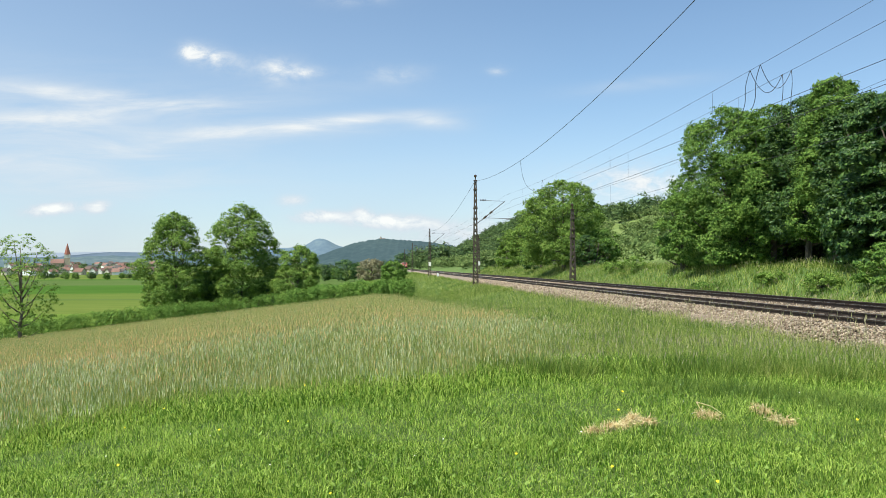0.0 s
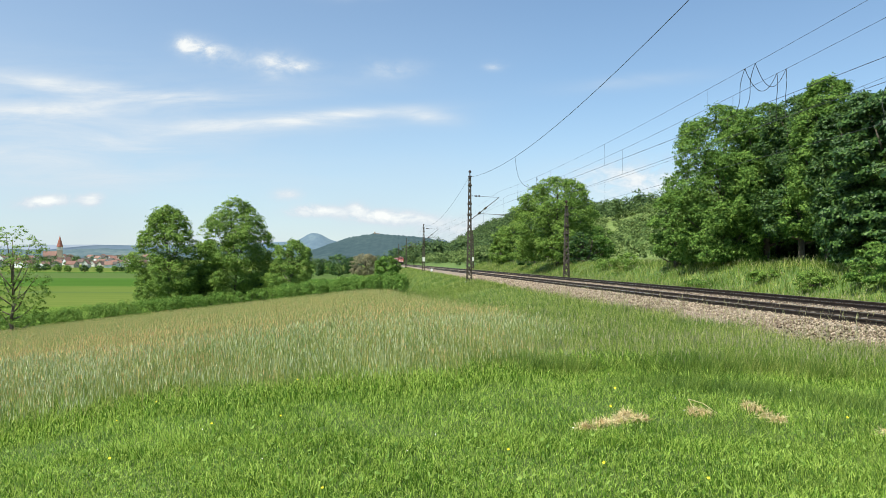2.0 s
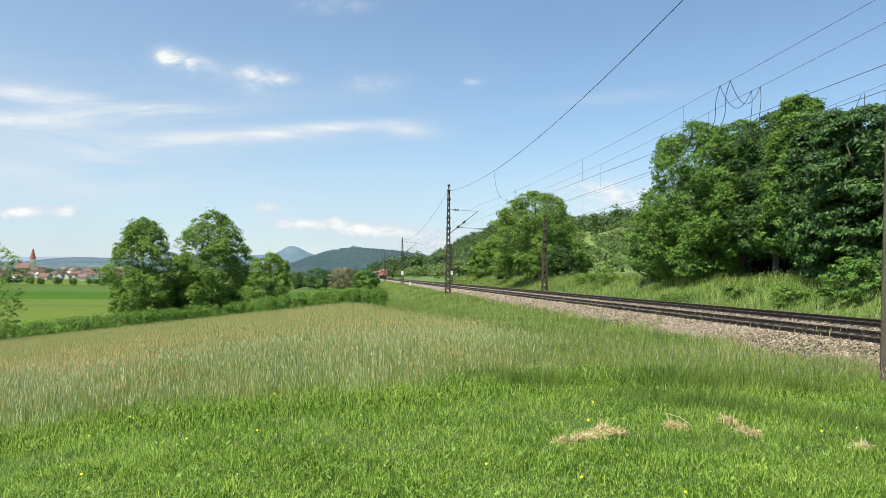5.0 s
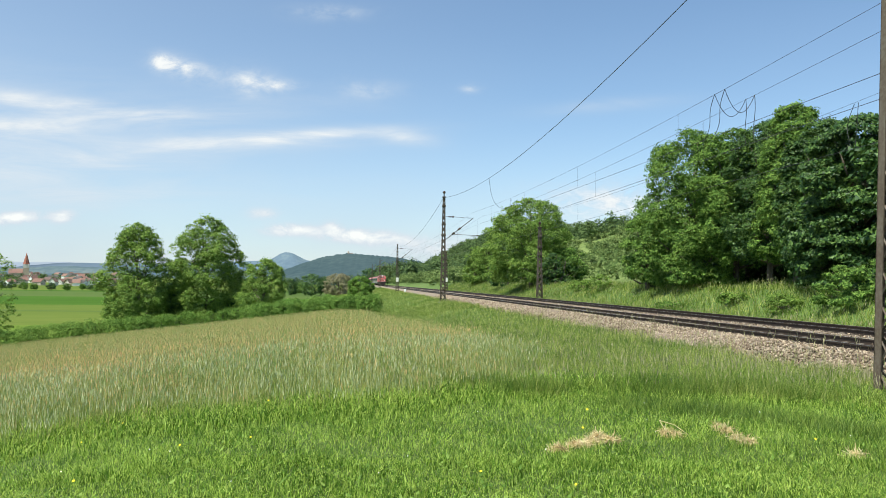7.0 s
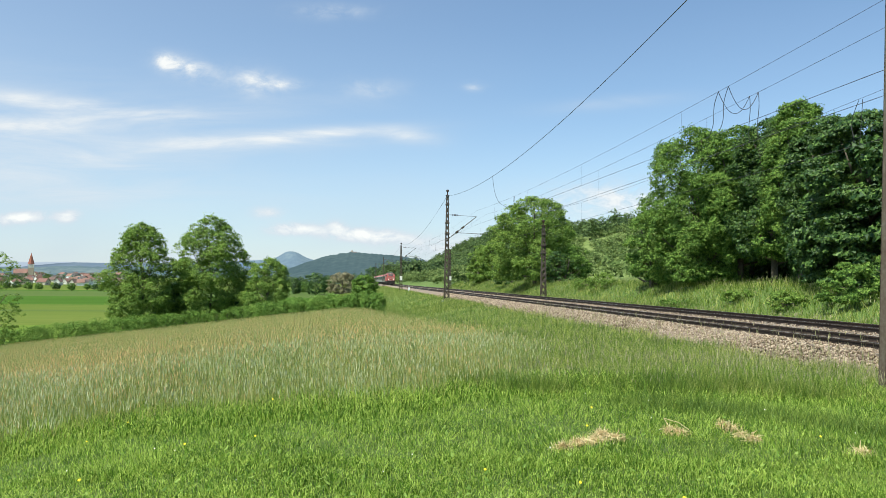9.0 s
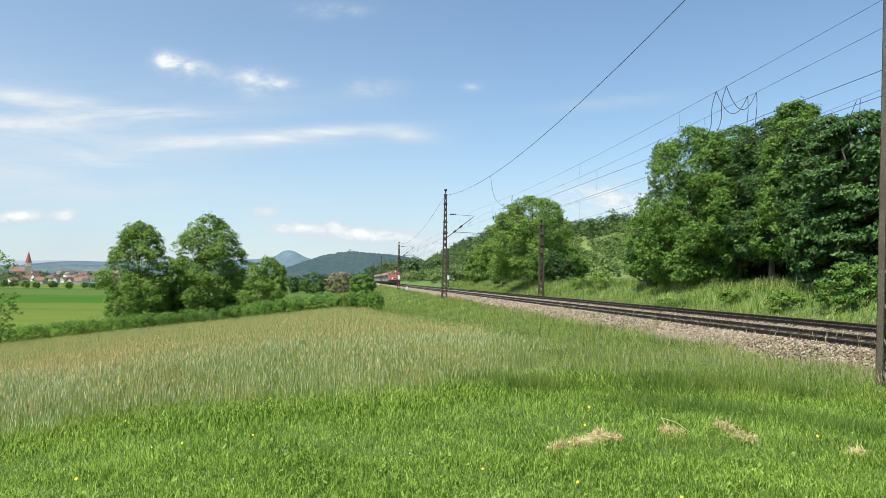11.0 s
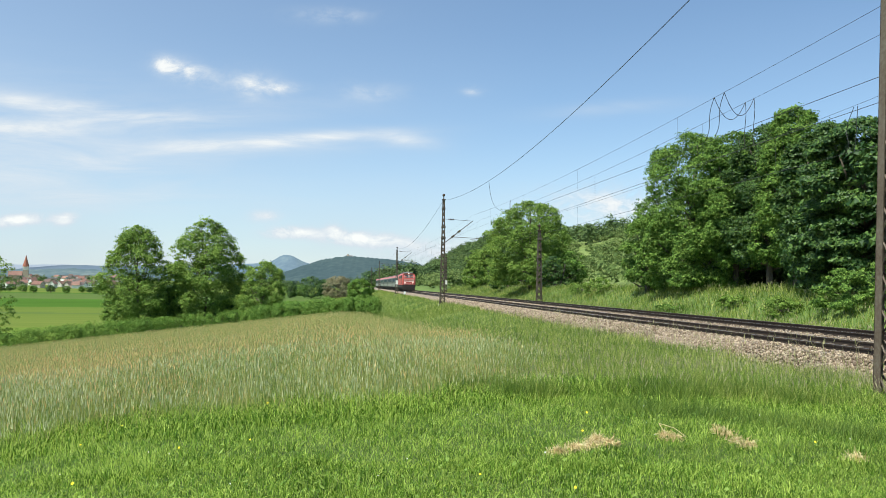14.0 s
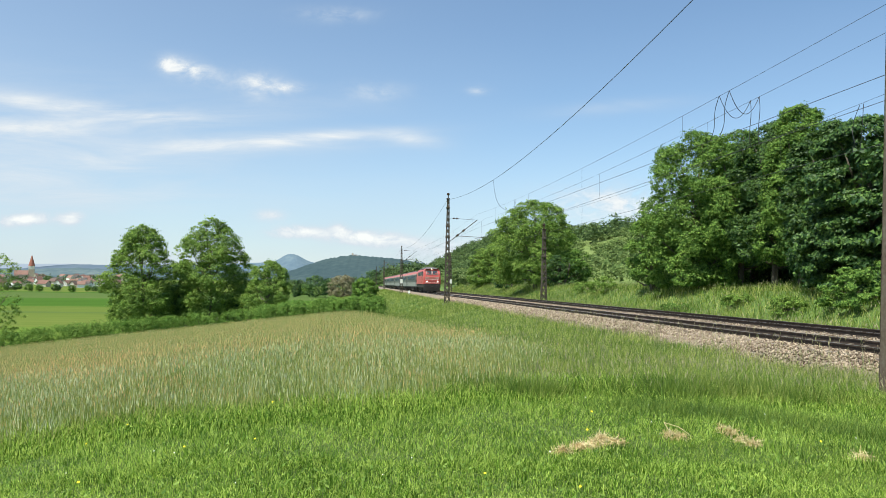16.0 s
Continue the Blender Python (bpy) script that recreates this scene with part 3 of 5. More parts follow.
# trees beyond the cereal field
def field_trees():
    for px, d, h, w, mt, n, sz, seed, lab, skirt, peak in (
            (-38, 62, 9.3, 5.4, M_LEAF_L, 6200, .09, 11, "sparse young ash tree at the field edge", .5, 2.0),
            (245, 87, 12.8, 7.4, M_LEAF_L, 58000, .096, 12, "tall ash tree with loose green crown beyond the field", .65, 1.45),
            (366, 90, 13.3, 8.6, M_LEAF_L, 72000, .096, 13, "broad full ash tree beyond the cereal field", .6, 1.7),
            (466, 86, 7.2, 5.4, M_LEAF_L, 32000, .09, 14, "small rounded leafy tree beside the hedge", .6, 2.0),
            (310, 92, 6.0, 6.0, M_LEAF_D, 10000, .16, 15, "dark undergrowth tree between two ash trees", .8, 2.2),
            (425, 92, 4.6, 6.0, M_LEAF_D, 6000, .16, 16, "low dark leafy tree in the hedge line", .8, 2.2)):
        tree("ash_tree", lab, *at(T(px), d), h, w, mt, n, sz, seed, group="trees along the field edge", low=.10, skirt=skirt, peak=peak, clump=.85)


field_trees()


def right_trees():
    # dark leaves paint shade on 1362; 1440 and 1325 are added shade fill
    rows = ((1147, 64, 6.4, 4.0, M_LEAF, 34000, .08, .75, 2.0, False), (1230, 58, 12.0, 8.0, M_LEAF, 90000, .085, .7, 2.6, False), (1302, 55, 11.6, 6.0, M_LEAF, 70000, .085, .95, 2.2, False),
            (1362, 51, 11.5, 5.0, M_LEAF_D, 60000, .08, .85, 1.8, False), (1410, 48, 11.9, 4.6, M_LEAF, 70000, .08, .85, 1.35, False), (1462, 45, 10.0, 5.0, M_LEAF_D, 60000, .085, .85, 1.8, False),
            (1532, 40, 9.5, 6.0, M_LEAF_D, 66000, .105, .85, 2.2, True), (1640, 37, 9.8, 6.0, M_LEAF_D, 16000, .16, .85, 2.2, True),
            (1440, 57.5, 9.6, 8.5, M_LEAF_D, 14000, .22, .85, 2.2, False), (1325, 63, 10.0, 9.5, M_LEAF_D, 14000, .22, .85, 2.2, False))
    for i, (px, d, h, w, mt, n, sz, skirt, peak, lay) in enumerate(rows):
        low = .20 if 1250 < px < 1480 and d < 57 else .05
        lab = "dark broad-leaved tree with drooping layered branches on the bank" if lay else "large dense deciduous tree on the railway bank"
        tree("lime_tree", lab, *at(T(px), d), h, w, mt, n, sz, 30 + i, trunk_r=.24, low=low, skirt=skirt, peak=peak, layered=lay, group="big trees on the bank")
    for i, (px, d, h, w, mt, n) in enumerate(((1500, 36, 1.9, 3.0, M_LEAF, 12000), (1385, 40, 1.0, 2.0, M_LEAF_L, 4500), (1300, 46, .7, 1.8, M_LEAF_L, 3000),
                                              (1060, 74, 1.6, 3.0, M_LEAF_L, 4500), (1030, 80, 1.1, 3.0, M_LEAF_L, 3500), (1580, 35, 2.0, 3.0, M_LEAF, 6000),
                                              (1190, 52, .6, 2.4, M_LEAF, 3000))):
        tree("shrub", "bright green leafy shrub on the grassy bank", *at(T(px), d), h, w, mt, n, .06, 60 + i, trunk_r=.03, low=.05, category="shrub", skirt=.8,
             group="shrubs on the bank")


right_trees()


def mid_trees():
    tree("round_tree", "large rounded maple tree beside the railway", *at(T(940), 104), 12.0, 11.0, M_LEAF_L, 76000, .105, 70, low=.10, trunk_r=.28, skirt=.85, peak=3.0, clump=.8)
    for i, (px, d, h, w, mt, n) in enumerate(((843, 150, 7.6, 4.8, M_LEAF_L, 20000), (867, 146, 8.6, 5.2, M_LEAF_L, 22000), (893, 120, 5.2, 4.4, M_LEAF_D, 6000), (1008, 100, 5.0, 4.2, M_LEAF, 16000),
                                              (985, 98, 4.2, 4.0, M_LEAF_D, 4000))):
        tree("bush", "leafy green bush on the far side of the track", *at(T(px), d), h, w, mt, n, .12, 71 + i, low=.06, category="bush", group="bushes by the railway", stems=3, skirt=.8)
    tree("bush", "rounded bright green bush beside the track", *at(T(639), 150), 4.7, 5.0, M_LEAF_H, 24000, .12, 80, low=.03, skirt=.8, category="bush", group="bushes by the railway", stems=3)
    tree("bush", "brownish twiggy bush in the meadow", *at(T(601), 210), 6.2, 7.2, M_LEAF_B, 9000, .18, 81, low=.05, category="bush", group="bushes by the railway", stems=3, skirt=.7)
    for i, (px, d, h, w, mt) in enumerate(((553, 420, 12, 13, M_LEAF_D), (518, 430, 9, 5, M_LEAF_D), (575, 520, 11, 9, M_LEAF_D), (535, 500, 7, 9, M_LEAF),
                                           (655, 560, 12, 12, M_LEAF_D))):
        tree("meadow_tree", "single leafy tree standing in the valley meadow", *at(T(px), d), h, w, mt, 2500, .45, 90 + i, group="trees in the valley")
    # fruit trees in a row in front of the village
    for i, (px, d, h) in enumerate(((22, 560, 6), (43, 540, 5.5), (62, 530, 5), (92, 520, 5.5), (120, 510, 5), (148, 560, 4.5), (161, 560, 4), (171, 500, 3), (188, 540, 7), (5, 545, 6))):
        tree("fruit_tree", "small round fruit tree in the valley meadow", *at(T(px), d), h, h * .95, M_LEAF if i % 3 else M_LEAF_D, 1600, .30, 110 + i, group="fruit trees before the village", low=.25)


mid_trees()


def hedge():
    """Two stretches of bramble hedge along the far edge of the cereal field."""
    rng = np.random.default_rng(77)
    for a, b, hh, ww, n, lab in (((-60, 70), (-28, 80), 2.05, 2.4, 70000, "low dark green bramble hedge along the field"),
                                 ((-19.5, 80), (-6.2, 73.5), 2.0, 2.4, 60000, "dense clipped-looking green bramble hedge"),
                                 ((-30, 82), (-17, 82), 2.0, 2.2, 12000, "dark undergrowth hedge beneath the trees")):
        lobes = []
        k = 34
        for i in range(k):
            t = (i + .5) / k
            x, y = a[0] + (b[0] - a[0]) * t + rng.uniform(-.3, .3), a[1] + (b[1] - a[1]) * t + rng.uniform(-.4, .4)
            z = float(terrain(x, y))
            L = math.hypot(b[0] - a[0], b[1] - a[1]) / k
            lobes.append(((x, y, z + hh * .42), (L * 1.2, ww * .5, hh * .55 * rng.uniform(.85, 1.15))))
        root = new("hedge")
        tagged(root, lab, "hedge", "hedges along the field")
        soup("foliage", leaf_cloud(rng, lobes, n, .062, flat=.5, spray=8, tuft=.12), 3, M_LEAF_H, root)
        bm = bmesh.new()
        for c, r in lobes:
            bar(bm, (c[0], c[1], c[2] - r[2]), (c[0] + .3, c[1], c[2] + r[2] * .6), .03, .012, seg=5)
        tagged(part("stems", bm, M_BARK, root, "woody stems"), kind="stuff")


hedge()


# ---- far woods on the hill ----
def woods():
    rng = np.random.default_rng(99)
    out = []

    def clump(x, y, h, w, n, size):
        z = float(terrain(x, y))
        lobes = [((x + rng.uniform(-.25, .25) * w, y + rng.uniform(-.25, .25) * w, z + h * f), (w * .45 * g, w * .45 * g, h * .3)) for f, g in
                 ((.30, 1.0), (.50, 1.0), (.72, .75))]
        out.append(leaf_cloud(rng, lobes, n, size, spray=10))

    k = 0
    while k < 430:                      # orchards and scrub on the near slope
        s, p = rng.uniform(110, 430), rng.uniform(34, 175)
        if p < 42 and s < 200:
            continue
        if wob(s, p, .035, .6) > .5 and p > 75 and rng.random() < .9:
            continue
        q = sp(s, p)
        clump(q.x, q.y, rng.uniform(2.5, 5.5), rng.uniform(3, 6.5), 280, .42)
        k += 1
    for i in range(150):                # scrub along the far side of the track
        s, p = rng.uniform(165, 430), rng.uniform(23.5, 38)
        q = sp(s, p)
        clump(q.x, q.y, rng.uniform(2, 4.5), rng.uniform(2.5, 5), 260, .34)
    tagged(soup("orchard_trees", np.concatenate(out), 3, M_ORCHARD), "small orchard trees and scrub on the slope", "trees", kind="stuff")
    out.clear()
    k = 0
    while k < 950:                      # closed wood further off
        s, p = rng.uniform(400, 1300), rng.uniform(28, 200)
        q = sp(s, p)
        clump(q.x, q.y, rng.uniform(7, 12), rng.uniform(7, 12), 200, .9)
        k += 1
    for i in range(90):                 # tall grove at the foot of the hill, far along the line
        q = sp(rng.uniform(430, 660), rng.uniform(20, 62))
        clump(q.x, q.y, rng.uniform(8, 14), rng.uniform(8, 13), 220, .8)
    tagged(soup("hill_woods", np.concatenate(out), 3, M_WOOD_FAR), "mixed green trees covering the hillside", "woods", kind="stuff")
    out.clear()
    for i in range(110):                # groves round the village; the widest stands left of the church
        px, d = (rng.uniform(-60, 40), rng.uniform(900, 1050)) if i < 45 else (rng.uniform(40, 230), rng.uniform(930, 1250))
        k = 1.1 if i < 45 else .75
        clump(*at(T(px), d), k * rng.uniform(7, 12), k * rng.uniform(7, 12), 160, .7)
    for i in range(60):
        x, y = at(T(rng.uniform(430, 700)), rng.uniform(1000, 1600))
        clump(x, y, rng.uniform(8, 14), rng.uniform(9, 16), 110, 1.2)
    tagged(soup("valley_trees", np.concatenate(out), 3, M_WOOD_FAR), "distant trees round the village and in the valley", "woods", kind="stuff")


woods()


# ---- distant hills ----
def ridge(name, label, d, depth, pts, material, base=-12, rough=3.0):
    """A range of hills: crest heights over the valley at given tangents, falling off to both sides."""
    tx = np.linspace(pts[0][0], pts[-1][0], 160)
    hz = np.interp(tx, [q[0] for q in pts], [q[1] for q in pts])
    ker = np.ones(9) / 9
    hz = np.convolve(np.pad(hz, 4, mode="edge"), ker, "valid")
    rng = np.random.default_rng(int(d))
    hz = hz + rng.normal(0, rough * .22, len(hz))
    V, F = [], []
    vs = np.linspace(-1, 1, 17)
    for t, z in zip(tx, hz):
        for v in vs:
            y = d + v * depth
            prof = (1 - v * v) ** .8
            V.append((t * d * (1 + .15 * v), y, base + (z - base) * prof + rough * wob(t * d, y, .02, 4) * prof * abs(v)))
    n = len(vs)
    for i in range(len(tx) - 1):
        for j in range(n - 1):
            F.append((i * n + j, (i + 1) * n + j, (i + 1) * n + j + 1, i * n + j + 1))
    tagged(mesh_ob(name, V, F, material, smooth=True), label, "hills", kind="structure")


def crest(px, py, d):
    hor = 500.4 + .0087 * (px - 784)
    return T(px), 1.6 + (hor - py) * d / 1358


ridge("backdrop_wooded_ridge", "wooded ridge across the valley with painted haze", 2300, 500,
      [crest(a, b, 2300) for a, b in ((430, 493), (480, 488), (520, 474), (560, 459), (600, 451), (620, 449), (650, 452), (700, 456), (740, 462), (790, 480), (850, 495))], M_HAZE_WOOD, rough=5)
ridge("backdrop_low_ridge", "low ridge with painted haze, woods and pale town beyond the village", 2700, 500,
      [crest(a, b, 2700) for a, b in ((-700, 474), (-50, 471), (40, 474), (110, 471), (190, 474), (300, 472), (420, 476), (520, 486), (600, 495))], M_HAZE_RIDGE, rough=4)
ridge("backdrop_cone_hill", "cone-shaped hill in the distance, tinted blue for haze", 3900, 400,
      [crest(a, b, 3900) for a, b in ((380, 468), (430, 463), (455, 462), (478, 460), (488, 455), (496, 449), (504, 446.5), (512, 447), (522, 451), (532, 457), (545, 462), (600, 466))], M_HAZE_CONE, rough=2)
ridge("backdrop_far_hills", "long line of hills on the horizon, tinted blue for haze", 4300, 350,
      [crest(a, b, 4300) for a, b in ((-700, 468), (-50, 466), (60, 464), (120, 464), (180, 467), (300, 467), (430, 463), (520, 466), (620, 470), (1200, 480))], M_HAZE_HILLS, rough=3)


# ---- clouds: one thin far layer that drifts ----
def cloud_layer():
    V, F = [], []
    us, vs = np.linspace(-.9, .95, 40), np.linspace(.012, .48, 24)
    for u in us:
        for v in vs:
            V.append(Vector((u, 1, v)).normalized() * 4700)
    for i in range(len(us) - 1):
        for j in range(len(vs) - 1):
            k = i * len(vs) + j
            F.append((k, k + len(vs), k + len(vs) + 1, k + 1))
    m = bpy.data.materials.new("thin_cloud")
    m.use_nodes = True
    nt = m.node_tree
    N, L = nt.nodes, nt.links
    N.remove(N["Principled BSDF"])

    def math_node(op, a, b=None, c=None, clamp=False):
        n = N.new("ShaderNodeMath")
        n.operation, n.use_clamp = op, clamp
        for i, q in enumerate((a, b, c)):
            if q is None:
                continue
            if isinstance(q, (int, float)):
                n.inputs[i].default_value = q
            else:
                L.new(q, n.inputs[i])
        return n.outputs[0]
    co = N.new("ShaderNodeTexCoord")
    xyz = N.new("ShaderNodeSeparateXYZ")
    L.new(co.outputs["Object"], xyz.inputs[0])
    u, v = math_node("DIVIDE", xyz.outputs[0], xyz.outputs[1]), math_node("DIVIDE", xyz.outputs[2], xyz.outputs[1])

    def field(su, sv, scale, detail, rough=.6, warp=.0, off=0.0):
        cb = N.new("ShaderNodeCombineXYZ")
        L.new(math_node("MULTIPLY", u, su), cb.inputs[0])
        L.new(math_node("MULTIPLY", v, sv), cb.inputs[1])
        cb.inputs[2].default_value = off
        n = N.new("ShaderNodeTexNoise")
        n.inputs["Scale"].default_value, n.inputs["Detail"].default_value = scale, detail
        n.inputs["Roughness"].default_value, n.inputs["Distortion"].default_value = rough, warp
        L.new(cb.outputs[0], n.inputs["Vector"])
        return n.outputs[0]
    puff, wisp = field(1, 1.8, 26, 6, .62, .3), field(1, 6.5, 5.5, 6, .6, .5, 3.1)
    haze = field(1, 3, 2.2, 3, .5, 0, 7.7)
    total = None
    # u, v, half-width, half-height, slope, strength, kind (1 cumulus, 0 cirrus)
    for cu, cv, du, dv, sl, k, kind in (
            (-.372, .287, .016, .011, -.1, 1.1, 1), (-.338, .278, .034, .014, -.22, 1.0, 1), (-.255, .262, .030, .018, -.1, .75, 1), (-.215, .258, .024, .007, .05, .8, 1), (.034, .257, .014, .006, 0, .6, 1), (-.155, .356, .05, .010, 0, .45, 1),
            (-.10, .254, .04, .012, 0, .45, 1), (-.205, .067, .026, .007, 0, 1.7, 1), (-.110, .060, .052, .008, -.06, 2.0, 1), (-.145, .070, .010, .008, 0, .9, 1),
            (-.560, .080, .032, .007, .08, 1.5, 1), (-.500, .082, .014, .007, .1, 1.2, 1), (-.235, .088, .02, .008, 0, .6, 1), (.02, .045, .09, .014, 0, .8, 1), (.22, .105, .09, .025, 0, .9, 1),
            (-.205, .190, .13, .009, .07, 1.15, 0), (-.27, .182, .16, .016, .03, .6, 0), (-.50, .232, .16, .010, -.13, .75, 0), (-.55, .20, .14, .014, .04, .5, 0), (-.46, .155, .10, .015, .05, .45, 0),
            (-.04, .188, .04, .010, -.08, .8, 0), (.22, .235, .10, .010, .08, .45, 0), (-.30, .225, .18, .015, .05, .5, 0), (-.5, .12, .3, .03, 0, .45, 0), (-.62, .20, .25, .07, 0, .55, 0)):
        a = math_node("SUBTRACT", u, cu)
        b = math_node("SUBTRACT", v, cv)
        b = math_node("MULTIPLY_ADD", a, -sl, b)
        a, b = math_node("DIVIDE", a, du), math_node("DIVIDE", b, dv)
        r = math_node("ADD", math_node("MULTIPLY", a, a), math_node("MULTIPLY", b, b))
        g = math_node("EXPONENT", math_node("MULTIPLY", r, -1.0))
        n = puff if kind else wisp
        n = math_node("MULTIPLY_ADD", n, 2.6 if kind else 1.5, -.75 if kind else -.3, clamp=True)
        g = math_node("MULTIPLY", math_node("MULTIPLY", g, n), k)
        total = g if total is None else math_node("ADD", total, g)
    low = math_node("EXPONENT", math_node("MULTIPLY", v, -8.0))
    veil = math_node("MULTIPLY", math_node("MULTIPLY_ADD", haze, 1.0, .1), math_node("MULTIPLY", low, 1.15))
    left = math_node("MULTIPLY_ADD", u, -.28, .04, clamp=True)
    puffs = math_node("MINIMUM", total, 1.0)
    total = math_node("ADD", math_node("ADD", total, veil), left)
    alpha = math_node("MINIMUM", total, .95)
    em, tr, mx = N.new("ShaderNodeEmission"), N.new("ShaderNodeBsdfTransparent"), N.new("ShaderNodeMixShader")
    tint = N.new("ShaderNodeMix")
    tint.data_type = "RGBA"
    tint.inputs["A"].default_value, tint.inputs["B"].default_value = (.365, .41, .495, 1), (.64, .62, .62, 1)
    L.new(puffs, tint.inputs["Factor"])
    L.new(tint.outputs["Result"], em.inputs[0])
    em.inputs[1].default_value = 1.0
    L.new(alpha, mx.inputs[0])
    L.new(tr.outputs[0], mx.inputs[1])
    L.new(em.outputs[0], mx.inputs[2])
    L.new(mx.outputs[0], N["Material Output"].inputs["Surface"])
    return tagged(mesh_ob("backdrop_clouds", V, F, m, smooth=True), "thin white clouds drifting in the blue sky", "clouds", kind="structure")


CLOUDS = cloud_layer()


# ---- hilltop buildings and a kilometre stone ----
def far_buildings():
    t, z = crest(620, 449.5, 2290)
    root = new("hilltop_castle")
    root.matrix_world = Matrix.Translation((t * 2290, 2290, z - 6))
    tagged(root, "pale hilltop castle with a tower on the ridge", "castle")
    bm = bmesh.new()
    box(bm, (-12, -4, 0), (8, 5, 6))
    part("hall", bm, M_RENDER, root)
    bm = bmesh.new()
    box(bm, (-8, -3, 0), (-4, 3, 13))
    part("tower", bm, M_SANDST, root)
    V = [(-12, -4.5, 6), (-12, 5.5, 6), (-12, .5, 9), (8, -4.5, 6), (8, 5.5, 6), (8, .5, 9)]
    mesh_ob("roof", V, [(0, 3, 5, 2), (1, 2, 5, 4), (0, 2, 1), (3, 4, 5)], M_GREY_ROOF, root)
    bm = bmesh.new()
    box(bm, (-.18, -.14, -.3), (.18, .14, .75), .05)
    stone = part("kilometre_stone", bm, M_WHITE)
    stone.matrix_world = Matrix.Translation(sp(148, 10.6, -.42))
    tagged(stone, "white kilometre stone beside the track", "stone")


far_buildings()


# ---- village ----
def house(x, y, w, l, hw, hr, turn):
    root = new("village_house")
    root.matrix_world = Matrix.Translation((x, y, float(terrain(x, y)))) @ Matrix.Rotation(turn, 4, "Z")
    bm = bmesh.new()
    box(bm, (-w / 2, -l / 2, -1), (w / 2, l / 2, hw))
    for e in (-1, 1):
        vs = [bm.verts.new(v) for v in ((-w / 2, e * l / 2, hw), (w / 2, e * l / 2, hw), (0, e * l / 2, hw + hr))]
        bm.faces.new(vs)
    part("wall", bm, M_RENDER, root)
    o, th = .5, .3
    V, F = [], []
    for sx in (-1, 1):
        b = len(V)
        for yy in (-l / 2 - o, l / 2 + o):
            V += [(sx * (w / 2 + o), yy, hw - o * 2 * hr / w), (0, yy, hw + hr + .05), (0, yy, hw + hr + .05 + th), (sx * (w / 2 + o), yy, hw - o * 2 * hr / w + th)]
        F += [(b, b + 1, b + 5, b + 4), (b + 2, b + 3, b + 7, b + 6), (b, b + 3, b + 2, b + 1), (b + 4, b + 5, b + 6, b + 7), (b, b + 4, b + 7, b + 3)]
    mesh_ob("roof", V, F, M_TILE, root, "red-brown tiled gable roof")
    for k in range(3):
        bm = bmesh.new()
        box(bm, (-w / 2 + w * (k + .6) / 3.6 - .3, -l / 2 - .06, hw * .45), (-w / 2 + w * (k + .6) / 3.6 + .3, -l / 2 + .02, hw * .45 + .9))
        part("window", bm, M_GLASS, root)
    return tagged(root, "white village house with red tiled gable roof", "house", "houses of the village")


def village():
    rng = np.random.default_rng(123)
    for i in range(90):
        px = rng.uniform(-70, 215)
        d = rng.uniform(890, 960) if i < 24 else rng.uniform(960, 1280)
        x, y = at(T(px), d)
        house(x, y, rng.uniform(6.5, 9), rng.uniform(8, 12), rng.uniform(3.2, 5.5), rng.uniform(2.4, 4), rng.choice((0, math.pi / 2)) + rng.uniform(-.5, .5))
    x, y = at(T(47), 1130)
    root = new("church")
    root.matrix_world = Matrix.Translation((x, y, float(terrain(x, y)))) @ Matrix.Rotation(.4, 4, "Z")
    tagged(root, "village church with pointed red spire and pale tower", "church")
    bm = bmesh.new()
    box(bm, (-3.6, -3.6, -1), (3.6, 3.6, 17))
    part("tower", bm, M_SANDST, root, "pale stone tower")
    bm = bmesh.new()
    box(bm, (-3.7, -3.7, 17), (3.7, 3.7, 22.2))
    part("belfry", bm, M_RENDER, root, "white rendered belfry storey")
    bm = bmesh.new()
    bmesh.ops.create_cone(bm, cap_ends=True, segments=8, radius1=4.6, radius2=.1, depth=17, matrix=Matrix.Translation((0, 0, 30.5)))
    part("spire", bm, M_SPIRE, root, "steep red tiled spire")
    bm = bmesh.new()
    box(bm, (-22, -5.5, -1), (-4, 5.5, 9))
    part("nave", bm, M_SANDST, root)
    V = [(-22.5, -6, 9), (-22.5, 6, 9), (-22.5, 0, 15.5), (-4, -6, 9), (-4, 6, 9), (-4, 0, 15.5)]
    mesh_ob("nave_roof", V, [(0, 3, 5, 2), (1, 2, 5, 4), (0, 2, 1), (3, 4, 5), (0, 1, 4, 3)], M_TILE, root)


village()


# ---- train ----
def shell(bm, secs):
    """Skin between cross-sections of equal point count, with end caps."""
    rows = [[bm.verts.new(v) for v in s] for s in secs]
    n = len(rows[0])
    for a, b in zip(rows, rows[1:]):
        for i in range(n):
            bm.faces.new((a[i], a[(i + 1) % n], b[(i + 1) % n], b[i]))
    for row in (rows[0][::-1], rows[-1]):
        if n % 2:
            bm.faces.new(row)
        else:
            for i in range(n // 2 - 1):
                bm.faces.new((row[i], row[i + 1], row[n - 2 - i], row[n - 1 - i]))
    bmesh.ops.recalc_face_normals(bm, faces=bm.faces)
    return bm


